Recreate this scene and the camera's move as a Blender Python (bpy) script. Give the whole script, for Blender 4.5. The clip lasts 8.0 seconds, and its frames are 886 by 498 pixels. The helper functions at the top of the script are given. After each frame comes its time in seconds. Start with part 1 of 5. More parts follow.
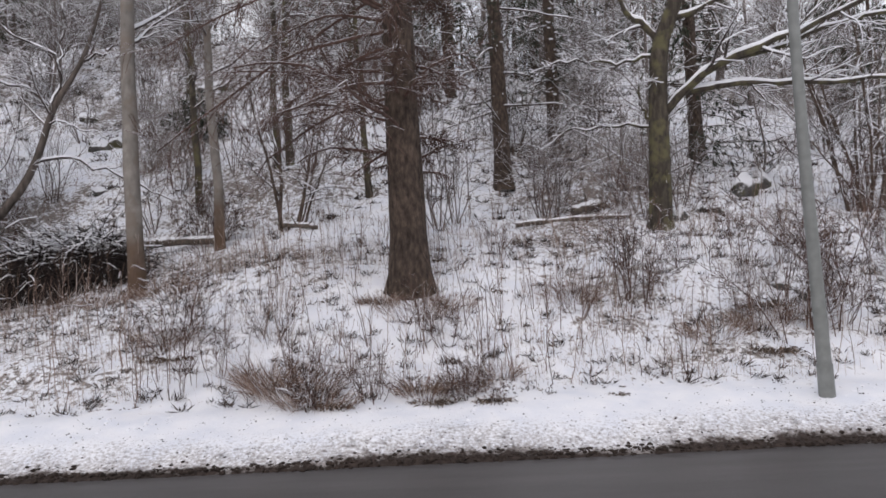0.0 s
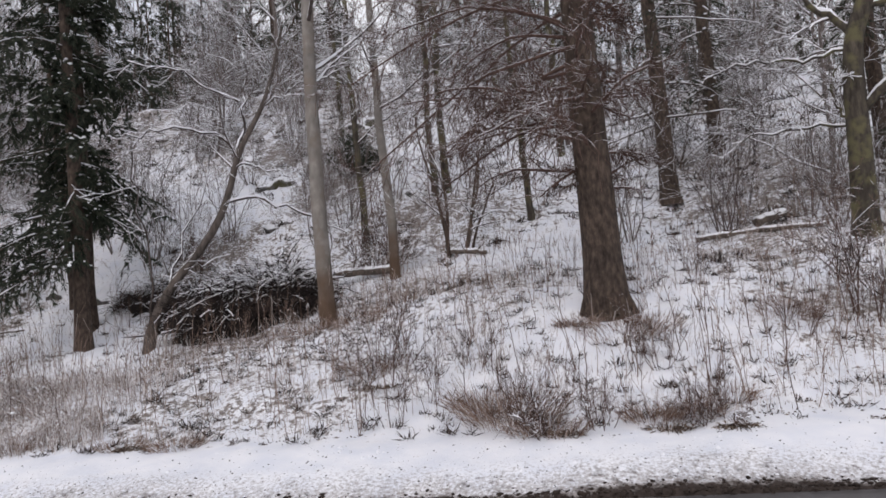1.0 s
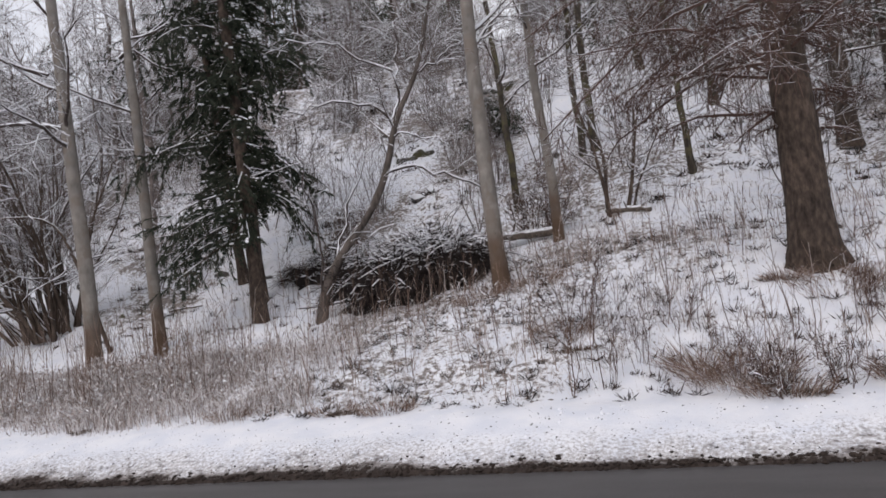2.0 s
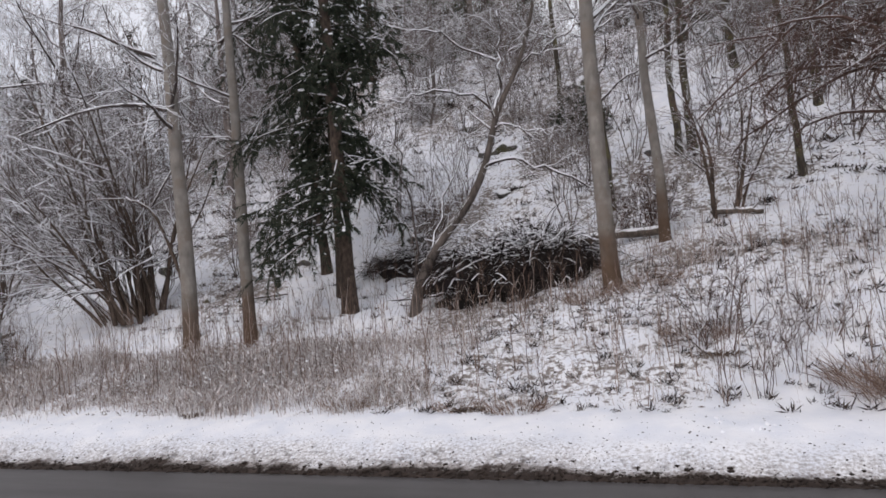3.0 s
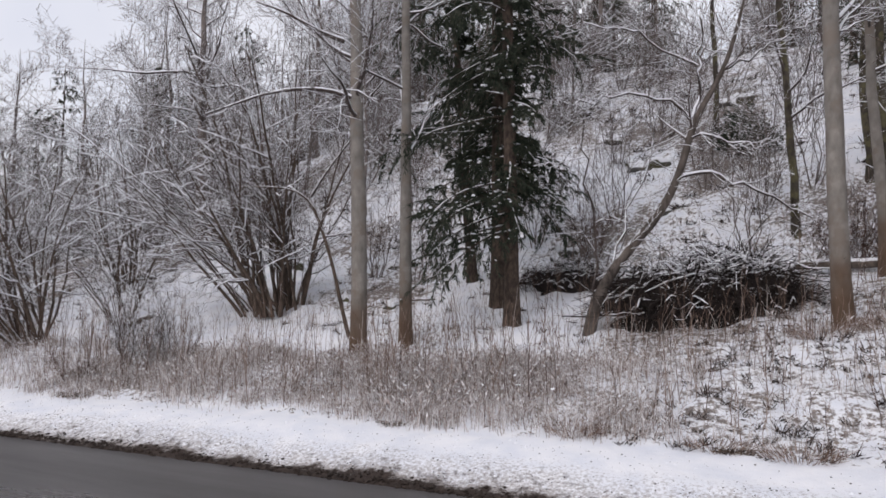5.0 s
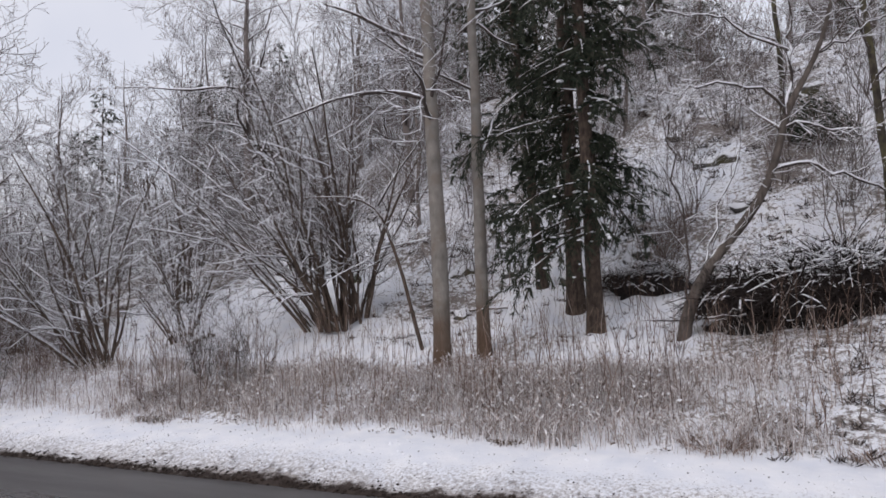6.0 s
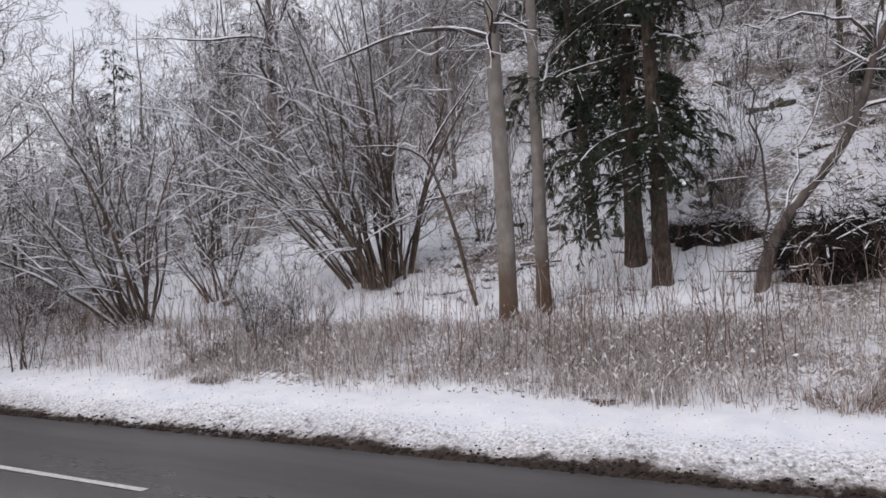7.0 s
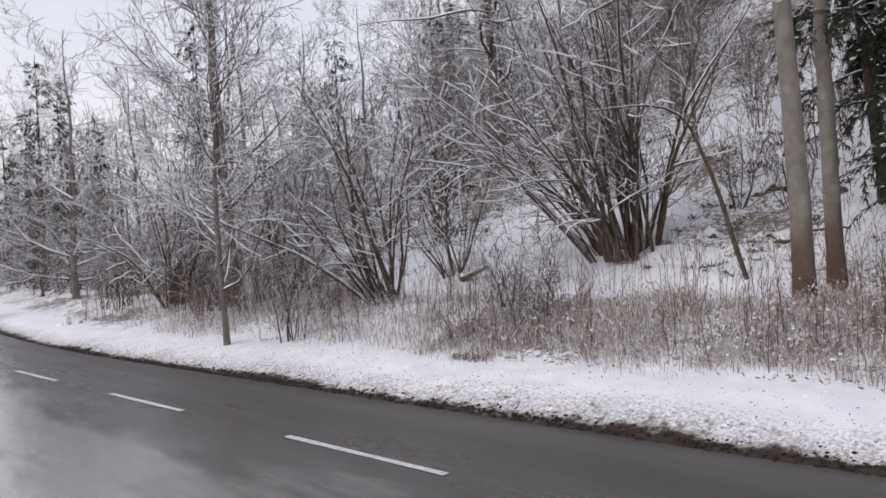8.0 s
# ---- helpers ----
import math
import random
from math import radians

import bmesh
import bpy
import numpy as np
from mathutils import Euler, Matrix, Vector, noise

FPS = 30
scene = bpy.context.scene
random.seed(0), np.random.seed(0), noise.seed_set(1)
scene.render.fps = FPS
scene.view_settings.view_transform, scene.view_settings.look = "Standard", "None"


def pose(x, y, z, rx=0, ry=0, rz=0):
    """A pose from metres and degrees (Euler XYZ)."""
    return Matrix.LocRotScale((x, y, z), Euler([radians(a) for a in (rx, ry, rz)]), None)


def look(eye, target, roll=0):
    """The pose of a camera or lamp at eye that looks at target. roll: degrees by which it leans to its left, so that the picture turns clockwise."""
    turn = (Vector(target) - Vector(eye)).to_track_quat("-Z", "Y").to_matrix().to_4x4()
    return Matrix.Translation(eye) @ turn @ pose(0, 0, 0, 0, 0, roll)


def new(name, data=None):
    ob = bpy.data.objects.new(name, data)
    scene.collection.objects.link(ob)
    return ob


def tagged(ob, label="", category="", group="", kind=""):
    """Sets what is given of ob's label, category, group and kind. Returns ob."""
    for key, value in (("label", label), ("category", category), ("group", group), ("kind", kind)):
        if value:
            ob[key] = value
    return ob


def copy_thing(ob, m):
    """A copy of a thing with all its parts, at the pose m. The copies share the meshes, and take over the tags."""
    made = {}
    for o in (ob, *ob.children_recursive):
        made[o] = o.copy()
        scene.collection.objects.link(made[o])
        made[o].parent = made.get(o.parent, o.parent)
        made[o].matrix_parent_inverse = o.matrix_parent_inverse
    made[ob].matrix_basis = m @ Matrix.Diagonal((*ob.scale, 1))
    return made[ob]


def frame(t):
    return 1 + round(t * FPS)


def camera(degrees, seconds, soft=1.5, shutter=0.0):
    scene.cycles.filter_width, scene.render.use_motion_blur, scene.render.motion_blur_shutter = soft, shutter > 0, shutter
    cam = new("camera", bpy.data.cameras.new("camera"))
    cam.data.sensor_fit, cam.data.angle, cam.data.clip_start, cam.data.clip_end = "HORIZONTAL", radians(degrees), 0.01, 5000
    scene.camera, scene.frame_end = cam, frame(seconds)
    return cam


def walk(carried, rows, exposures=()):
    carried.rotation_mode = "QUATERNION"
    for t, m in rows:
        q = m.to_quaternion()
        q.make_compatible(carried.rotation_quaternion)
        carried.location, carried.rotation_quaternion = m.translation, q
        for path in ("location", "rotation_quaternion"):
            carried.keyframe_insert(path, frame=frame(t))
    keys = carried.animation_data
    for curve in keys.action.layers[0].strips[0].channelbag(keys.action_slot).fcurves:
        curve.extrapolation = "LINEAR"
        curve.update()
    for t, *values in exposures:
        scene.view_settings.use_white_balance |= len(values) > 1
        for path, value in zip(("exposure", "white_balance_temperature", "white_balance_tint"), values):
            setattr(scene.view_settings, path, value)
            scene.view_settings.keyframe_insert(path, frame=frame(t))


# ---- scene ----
cam = camera(64.0, 8.0, soft=1.6)
METRES, EYE, TILT, LEAN, TURN = 11.0, 2.2, 1.0, 2.4, 0.0
ROWS = [
    (0.0, 0.0, 0.0, 0.0, 0.0, 0.0, -0.0),
    (0.5, -0.0581, 0.0086, -0.001, 3.58, 2.47, 2.38),
    (1.0, -0.1194, 0.0149, -0.0038, 9.65, 2.31, 2.43),
    (1.5, -0.1792, 0.0124, -0.0067, 15.59, 0.15, 4.69),
    (3.0, -0.3661, 0.0105, -0.0101, 21.92, 0.54, 2.83),
    (3.5, -0.4252, 0.0082, -0.0147, 22.25, -1.16, -0.54),
    (4.0, -0.4927, 0.0091, -0.0177, 23.99, -1.66, -2.3),
    (4.5, -0.5538, 0.0086, -0.0174, 25.46, 0.82, -2.94),
    (6.0, -0.7392, 0.0198, -0.0254, 29.3, 2.58, 0.18),
    (6.5, -0.7972, 0.027, -0.0302, 28.79, -0.17, 1.26),
    (7.0, -0.8625, 0.0377, -0.0349, 29.88, -0.85, 0.91),
    (7.5, -0.9254, 0.0425, -0.0391, 35.17, -1.43, 0.97),
    (8.0, -0.9921, 0.0459, -0.0436, 45.81, -2.27, 2.52),
]
walk(cam, [(t, pose(0, 0, EYE, TILT, LEAN, TURN) @ pose(METRES * x, METRES * y, METRES * z, 90 + pitch, roll, yaw)) for t, x, y, z, yaw, pitch, roll in ROWS], [(0.0, 0.08, 6700, 18.5), (3.0, 0.06, 6720, 18.5), (4.5, 0.12, 6730, 18.5), (6.0, -0.02, 6600, 19.0), (6.5, 0.02, 6620, 19.0), (7.5, 0.08, 6710, 18.5), (8.0, 0.07, 6720, 18.5)])

# ---- world and light: an overcast winter day ----
world = bpy.data.worlds.new("overcast")
scene.world = world
world.use_nodes = True
wn, wl = world.node_tree.nodes, world.node_tree.links
sky = wn.new("ShaderNodeTexSky")
sky.sky_type, sky.sun_disc, sky.sun_elevation, sky.sun_rotation = "NISHITA", False, radians(32), radians(200)
cloud = wn.new("ShaderNodeTexNoise")
cloud.inputs["Scale"].default_value, cloud.inputs["Detail"].default_value = 2.2, 4
cloud_map = wn.new("ShaderNodeTexCoord")
wl.new(cloud_map.outputs["Generated"], cloud.inputs["Vector"])
cloud_ramp = wn.new("ShaderNodeValToRGB")
cloud_ramp.color_ramp.elements[0].position, cloud_ramp.color_ramp.elements[1].position = 0.3, 0.7
cloud_ramp.color_ramp.elements[0].color, cloud_ramp.color_ramp.elements[1].color = (0.6, 0.67, 0.76, 1), (0.87, 0.91, 0.92, 1)
wl.new(cloud.outputs["Fac"], cloud_ramp.inputs[0])
cloud_gain = wn.new("ShaderNodeVectorMath")
cloud_gain.operation = "SCALE"
cloud_gain.inputs["Scale"].default_value = 9.5
wl.new(cloud_ramp.outputs[0], cloud_gain.inputs[0])
sky_mix = wn.new("ShaderNodeMixRGB")
sky_mix.inputs[0].default_value = 0.88
wl.new(sky.outputs[0], sky_mix.inputs[1])
wl.new(cloud_gain.outputs[0], sky_mix.inputs[2])
wn["Background"].inputs["Strength"].default_value = 0.115
wl.new(sky_mix.outputs[0], wn["Background"].inputs["Color"])
sun = new("sun", bpy.data.lights.new("sun", "SUN"))
sun.data.energy, sun.data.angle, sun.data.color = 0.7, radians(35), (1.0, 0.97, 0.93)
sun.matrix_world = look((-10, -30, 30), (0, 10, 0))


# ---- materials ----
def material(name):
    m = bpy.data.materials.new(name)
    m.use_nodes = True
    return m, m.node_tree.nodes, m.node_tree.links, m.node_tree.nodes["Principled BSDF"]


def node(nodes, kind, **values):
    n = nodes.new(kind)
    for key, value in values.items():
        n.inputs[key.replace("_", " ")].default_value = value
    return n


def ramp(nodes, links, source, stops):
    r = nodes.new("ShaderNodeValToRGB")
    while len(r.color_ramp.elements) < len(stops):
        r.color_ramp.elements.new(0.5)
    for e, (p, c) in zip(r.color_ramp.elements, stops):
        e.position = p
        e.color = (*c, 1) if len(c) == 3 else c
    links.new(source, r.inputs[0])
    return r


def mix(nodes, links, factor, a, b):
    m = nodes.new("ShaderNodeMixRGB")
    for socket, value in zip(m.inputs, (factor, a, b)):
        if hasattr(value, "is_linked"):
            links.new(value, socket)
        else:
            socket.default_value = value if isinstance(value, float) else (*value, 1)
    return m.outputs[0]


def math_node(nodes, links, op, a, b):
    m = nodes.new("ShaderNodeMath")
    m.operation = op
    m.use_clamp = False
    for socket, value in zip(m.inputs, (a, b)):
        if hasattr(value, "is_linked"):
            links.new(value, socket)
        else:
            socket.default_value = value
    return m.outputs[0]


def texture(nodes, links, scale, detail=4.0, stretch=(1, 1, 1), rough=0.55):
    c = nodes.new("ShaderNodeTexCoord")
    mp = nodes.new("ShaderNodeMapping")
    mp.inputs["Scale"].default_value = stretch
    links.new(c.outputs["Object"], mp.inputs["Vector"])
    n = node(nodes, "ShaderNodeTexNoise", Scale=scale, Detail=detail, Roughness=rough)
    links.new(mp.outputs[0], n.inputs["Vector"])
    return n.outputs["Fac"]


def bump(nodes, links, shader, height, strength, distance):
    b = node(nodes, "ShaderNodeBump", Strength=strength, Distance=distance)
    links.new(height, b.inputs["Height"])
    links.new(b.outputs[0], shader.inputs["Normal"])


SNOW = (0.86, 0.87, 0.9)


def snowed(name, stops, snow, scale=14.0, stretch=(1, 1, 0.3), rough=0.9, lump=0.5, distance=0.02, moss=None, foot=None):
    """A surface of the colours in stops, with settled snow on what faces up; snow: how far the settling reaches (0 none); foot: the tint of algae on the lowest two metres."""
    m, nodes, links, shader = material(name)
    grain = texture(nodes, links, scale, 6.0, stretch)
    broad = texture(nodes, links, 1.3, 3.0)
    colour = ramp(nodes, links, grain, stops).outputs[0]
    tint = ramp(nodes, links, broad, [(0.3, (0.75, 0.75, 0.75)), (0.7, (1.2, 1.18, 1.15))]).outputs[0]
    mult = nodes.new("ShaderNodeMixRGB")
    mult.blend_type = "MULTIPLY"
    mult.inputs[0].default_value = 1.0
    links.new(colour, mult.inputs[1])
    links.new(tint, mult.inputs[2])
    colour = mult.outputs[0]
    if moss:
        patch = ramp(nodes, links, texture(nodes, links, 3.0, 4.0), [(0.48, (0, 0, 0)), (0.62, (1, 1, 1))]).outputs[0]
        colour = mix(nodes, links, patch, colour, moss)
    if foot:
        place = nodes.new("ShaderNodeTexCoord")
        split = nodes.new("ShaderNodeSeparateXYZ")
        links.new(place.outputs["Object"], split.inputs[0])
        rise = math_node(nodes, links, "ADD", split.outputs["Z"], math_node(nodes, links, "MULTIPLY", broad, 2.2))
        low = ramp(nodes, links, math_node(nodes, links, "MULTIPLY", rise, 0.25), [(0.4, (1, 1, 1)), (0.72, (0, 0, 0))]).outputs[0]
        colour = mix(nodes, links, low, colour, mix(nodes, links, grain, [0.6 * c for c in foot], [1.4 * c for c in foot]))
    if snow > 0:
        g = nodes.new("ShaderNodeNewGeometry")
        s = nodes.new("ShaderNodeSeparateXYZ")
        links.new(g.outputs["Normal"], s.inputs[0])
        patchy = texture(nodes, links, 4.5, 5.0)
        up = math_node(nodes, links, "ADD", s.outputs["Z"], math_node(nodes, links, "MULTIPLY", math_node(nodes, links, "SUBTRACT", patchy, 0.5), 0.9))
        cover = ramp(nodes, links, up, [(0.72 - snow * 0.5, (0, 0, 0)), (0.86 - snow * 0.5, (1, 1, 1))]).outputs[0]
        colour = mix(nodes, links, cover, colour, SNOW)
    links.new(colour, shader.inputs["Base Color"])
    shader.inputs["Roughness"].default_value = rough
    shader.inputs["Specular IOR Level"].default_value = 0.25
    bump(nodes, links, shader, grain, lump, distance)
    return m


def plain(name, colour, rough, metallic=0.0, vary=0.12, scale=20.0):
    m, nodes, links, shader = material(name)
    n = texture(nodes, links, scale, 5.0)
    lo, hi = [c * (1 - vary) for c in colour], [min(1, c * (1 + vary)) for c in colour]
    links.new(ramp(nodes, links, n, [(0.3, lo), (0.7, hi)]).outputs[0], shader.inputs["Base Color"])
    shader.inputs["Roughness"].default_value, shader.inputs["Metallic"].default_value = rough, metallic
    return m


def per_piece(name, stops, rough=0.85):
    """One colour a blade or chip, from the stops."""
    m, nodes, links, shader = material(name)
    g = nodes.new("ShaderNodeNewGeometry")
    links.new(ramp(nodes, links, g.outputs["Random Per Island"], stops).outputs[0], shader.inputs["Base Color"])
    shader.inputs["Roughness"].default_value = rough
    shader.inputs["Specular IOR Level"].default_value = 0.2
    return m


def ground_material():
    m, nodes, links, shader = material("trodden_snow_and_litter")
    fine = texture(nodes, links, 9.0, 8.0, rough=0.65)
    mid = texture(nodes, links, 2.2, 5.0)
    speck = texture(nodes, links, 24.0, 5.0, rough=0.7)
    wide = texture(nodes, links, 0.35, 3.0)
    snow = ramp(nodes, links, mid, [(0.3, (0.76, 0.785, 0.84)), (0.65, (0.88, 0.885, 0.905))]).outputs[0]
    litter = ramp(nodes, links, speck, [(0.3, (0.03, 0.023, 0.02)), (0.5, (0.13, 0.1, 0.08)), (0.7, (0.3, 0.24, 0.19))]).outputs[0]
    wild = nodes.new("ShaderNodeAttribute")
    wild.attribute_name = "wild"
    mud = nodes.new("ShaderNodeAttribute")
    mud.attribute_name = "mud"
    score = math_node(nodes, links, "ADD", math_node(nodes, links, "MULTIPLY", fine, 0.6), math_node(nodes, links, "MULTIPLY", math_node(nodes, links, "ADD", mid, speck), 0.32))
    score = math_node(nodes, links, "ADD", score, math_node(nodes, links, "MULTIPLY", math_node(nodes, links, "SUBTRACT", wide, 0.5), 0.2))
    score = math_node(nodes, links, "ADD", score, math_node(nodes, links, "MULTIPLY", wild.outputs["Fac"], 0.26))
    bare = ramp(nodes, links, score, [(0.77, (0, 0, 0)), (0.84, (0.9, 0.9, 0.9))]).outputs[0]
    colour = mix(nodes, links, bare, snow, litter)
    slush = ramp(nodes, links, fine, [(0.3, (0.016, 0.012, 0.01)), (0.7, (0.07, 0.052, 0.044))]).outputs[0]
    dirty = math_node(nodes, links, "ADD", mud.outputs["Fac"], math_node(nodes, links, "MULTIPLY", math_node(nodes, links, "SUBTRACT", fine, 0.5), 1.6))
    gritty = math_node(nodes, links, "ADD", mud.outputs["Fac"], math_node(nodes, links, "MULTIPLY", math_node(nodes, links, "SUBTRACT", speck, 0.5), 1.3))
    colour = mix(nodes, links, ramp(nodes, links, gritty, [(0.36, (0, 0, 0)), (0.7, (0.85, 0.85, 0.85))]).outputs[0], colour, (0.27, 0.235, 0.21))
    colour = mix(nodes, links, ramp(nodes, links, dirty, [(0.55, (0, 0, 0)), (0.9, (1, 1, 1))]).outputs[0], colour, slush)
    links.new(colour, shader.inputs["Base Color"])
    shader.inputs["Roughness"].default_value = 0.85
    shader.inputs["Specular IOR Level"].default_value = 0.2
    bump(nodes, links, shader, math_node(nodes, links, "ADD", fine, math_node(nodes, links, "MULTIPLY", speck, 0.35)), 0.5, 0.03)
    return m


def asphalt_material():
    m, nodes, links, shader = material("wet_asphalt")
    grit = texture(nodes, links, 90.0, 4.0)
    streak = texture(nodes, links, 0.9, 4.0, (0.12, 1.6, 1))
    patch = texture(nodes, links, 0.5, 4.0, (0.5, 1.0, 1))
    base = ramp(nodes, links, grit, [(0.3, (0.05, 0.047, 0.047)), (0.7, (0.095, 0.09, 0.089))]).outputs[0]
    salt = ramp(nodes, links, streak, [(0.42, (0, 0, 0)), (0.75, (0.5, 0.5, 0.5))]).outputs[0]
    
    place = nodes.new("ShaderNodeTexCoord")
    split = nodes.new("ShaderNodeSeparateXYZ")
    links.new(place.outputs["Object"], split.inputs[0])
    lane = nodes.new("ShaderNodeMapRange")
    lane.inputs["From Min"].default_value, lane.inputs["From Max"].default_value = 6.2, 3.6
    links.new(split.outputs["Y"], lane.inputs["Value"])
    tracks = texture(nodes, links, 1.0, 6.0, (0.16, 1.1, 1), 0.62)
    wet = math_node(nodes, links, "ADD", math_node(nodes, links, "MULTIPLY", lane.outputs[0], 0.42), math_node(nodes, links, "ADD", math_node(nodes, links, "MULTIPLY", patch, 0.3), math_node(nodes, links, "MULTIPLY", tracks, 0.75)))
    links.new(ramp(nodes, links, wet, [(0.4, (0.42, 0.42, 0.42)), (0.62, (0.3, 0.3, 0.3)), (0.9, (0.17, 0.17, 0.17))]).outputs[0], shader.inputs["Roughness"])
    sheen_film = ramp(nodes, links, wet, [(0.55, (0, 0, 0)), (0.82, (0.2, 0.2, 0.2)), (0.93, (0.95, 0.95, 0.95))]).outputs[0]
    # pale colour here paints in sky sheen on the wet near lane, plus salt
    links.new(mix(nodes, links, sheen_film, mix(nodes, links, salt, base, (0.12, 0.115, 0.115)), (0.24, 0.232, 0.228)), shader.inputs["Base Color"])
    links.new(sheen_film, shader.inputs["Coat Weight"])
    shader.inputs["Coat Roughness"].default_value = 0.22
    bump(nodes, links, shader, grit, 0.12, 0.003)
    return m


M_ground, M_road = ground_material(), asphalt_material()
M_paint = plain("worn_road_paint", (0.62, 0.61, 0.6), 0.6, vary=0.3, scale=30)
M_spruce_bark = snowed("spruce_bark", [(0.3, (0.03, 0.022, 0.018)), (0.55, (0.085, 0.063, 0.05)), (0.75, (0.15, 0.115, 0.09))], 0.0, 9.0, (1.5, 1.5, 0.7), lump=1.0, distance=0.05)
M_dead_twig = snowed("dead_spruce_twigs", [(0.3, (0.06, 0.038, 0.032)), (0.7, (0.16, 0.1, 0.082))], 0.12)
M_beech = snowed("smooth_grey_bark", [(0.3, (0.16, 0.146, 0.132)), (0.55, (0.24, 0.223, 0.203)), (0.75, (0.32, 0.3, 0.275))], 0.16, 6.0, (1, 1, 0.5), lump=0.3, distance=0.01, moss=(0.2, 0.17, 0.145), foot=(0.115, 0.076, 0.052))
M_oak = snowed("mossy_dark_bark", [(0.3, (0.03, 0.025, 0.02)), (0.6, (0.08, 0.068, 0.054)), (0.8, (0.14, 0.12, 0.09))], 0.62, 12.0, moss=(0.12, 0.11, 0.06), lump=0.8, distance=0.03)
M_limb = snowed("snow_laden_limbs", [(0.3, (0.04, 0.032, 0.03)), (0.7, (0.115, 0.093, 0.085))], 1.25)
# base colour is paled to stand in for distance haze, besides real frost
M_twig = snowed("frosted_hazy_twigs", [(0.3, (0.085, 0.067, 0.063)), (0.7, (0.18, 0.146, 0.136))], 0.85)
M_hazel = snowed("brown_hazel_bark", [(0.3, (0.05, 0.037, 0.03)), (0.6, (0.12, 0.09, 0.072)), (0.8, (0.19, 0.145, 0.115))], 0.8, 10.0)
M_crook = snowed("grey_brown_bark", [(0.3, (0.06, 0.05, 0.044)), (0.7, (0.16, 0.135, 0.12))], 0.35, 12.0)
# pale grey puts the haze of the far woods into the bark colour
M_far_bark = snowed("haze_paled_bark", [(0.3, (0.1, 0.085, 0.08)), (0.7, (0.24, 0.205, 0.19))], 0.9)
M_needle = per_piece("spruce_needles", [(0.0, (0.018, 0.026, 0.018)), (0.5, (0.033, 0.043, 0.029)), (0.8, (0.055, 0.064, 0.043)), (1.0, (0.1, 0.1, 0.075))])
M_snow_clump = plain("settled_snow", SNOW, 0.85, vary=0.04, scale=8)
M_grass = per_piece("dry_frosted_grass", [(0.0, (0.16, 0.12, 0.105)), (0.3, (0.34, 0.28, 0.25)), (0.55, (0.52, 0.46, 0.43)), (0.7, (0.72, 0.69, 0.68)), (1.0, (0.84, 0.83, 0.84))])
M_stalk = per_piece("dry_weed_stalks", [(0.0, (0.08, 0.05, 0.04)), (0.5, (0.17, 0.115, 0.09)), (0.8, (0.28, 0.2, 0.16)), (1.0, (0.5, 0.45, 0.42))])
M_leaf = per_piece("rusty_leaf_litter", [(0.0, (0.04, 0.03, 0.025)), (0.5, (0.11, 0.078, 0.06)), (0.8, (0.2, 0.15, 0.115)), (1.0, (0.3, 0.25, 0.2))])
M_heather = per_piece("dark_heather", [(0.0, (0.014, 0.011, 0.011)), (0.6, (0.05, 0.038, 0.034)), (1.0, (0.12, 0.09, 0.075))])
M_mud = snowed("muddy_slush", [(0.3, (0.016, 0.012, 0.01)), (0.6, (0.045, 0.033, 0.027)), (0.8, (0.09, 0.07, 0.06))], 0.0, 25.0, (1, 1, 1))
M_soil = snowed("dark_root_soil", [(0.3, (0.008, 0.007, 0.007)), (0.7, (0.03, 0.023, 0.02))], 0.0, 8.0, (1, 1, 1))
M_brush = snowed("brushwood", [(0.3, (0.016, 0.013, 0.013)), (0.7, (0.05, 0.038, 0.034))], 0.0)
M_rock = snowed("snow_capped_rock", [(0.3, (0.05, 0.048, 0.046)), (0.6, (0.13, 0.125, 0.12)), (0.8, (0.22, 0.21, 0.2))], 1.05, 5.0, (1, 1, 1), moss=(0.09, 0.085, 0.045), lump=0.8, distance=0.05)
M_log = snowed("fallen_log_bark", [(0.3, (0.06, 0.05, 0.042)), (0.7, (0.18, 0.15, 0.125))], 0.85, 12.0)
M_post = plain("grey_painted_steel", (0.2, 0.21, 0.2), 0.6, vary=0.18, scale=6)


# ---- mesh tools ----
def build_mesh(name, verts, quads=None, tris=None, smooth=True):
    """A mesh from arrays of corners and faces."""
    me = bpy.data.meshes.new(name)
    verts = np.asarray(verts, dtype=np.float32).reshape(-1, 3)
    quads = np.zeros((0, 4), int) if quads is None else np.asarray(quads).reshape(-1, 4)
    tris = np.zeros((0, 3), int) if tris is None else np.asarray(tris).reshape(-1, 3)
    me.vertices.add(len(verts))
    me.vertices.foreach_set("co", verts.ravel())
    loops = np.concatenate([quads.ravel(), tris.ravel()]).astype(np.int32)
    me.loops.add(len(loops))
    me.loops.foreach_set("vertex_index", loops)
    me.polygons.add(len(quads) + len(tris))
    starts = np.concatenate([np.arange(len(quads)) * 4, len(quads) * 4 + np.arange(len(tris)) * 3]).astype(np.int32)
    me.polygons.foreach_set("loop_start", starts)
    me.polygons.foreach_set("use_smooth", np.full(len(starts), smooth))
    me.update(calc_edges=True)
    me.validate()
    return me


def unit(v):
    return v / np.maximum(np.linalg.norm(v, axis=-1, keepdims=True), 1e-9)


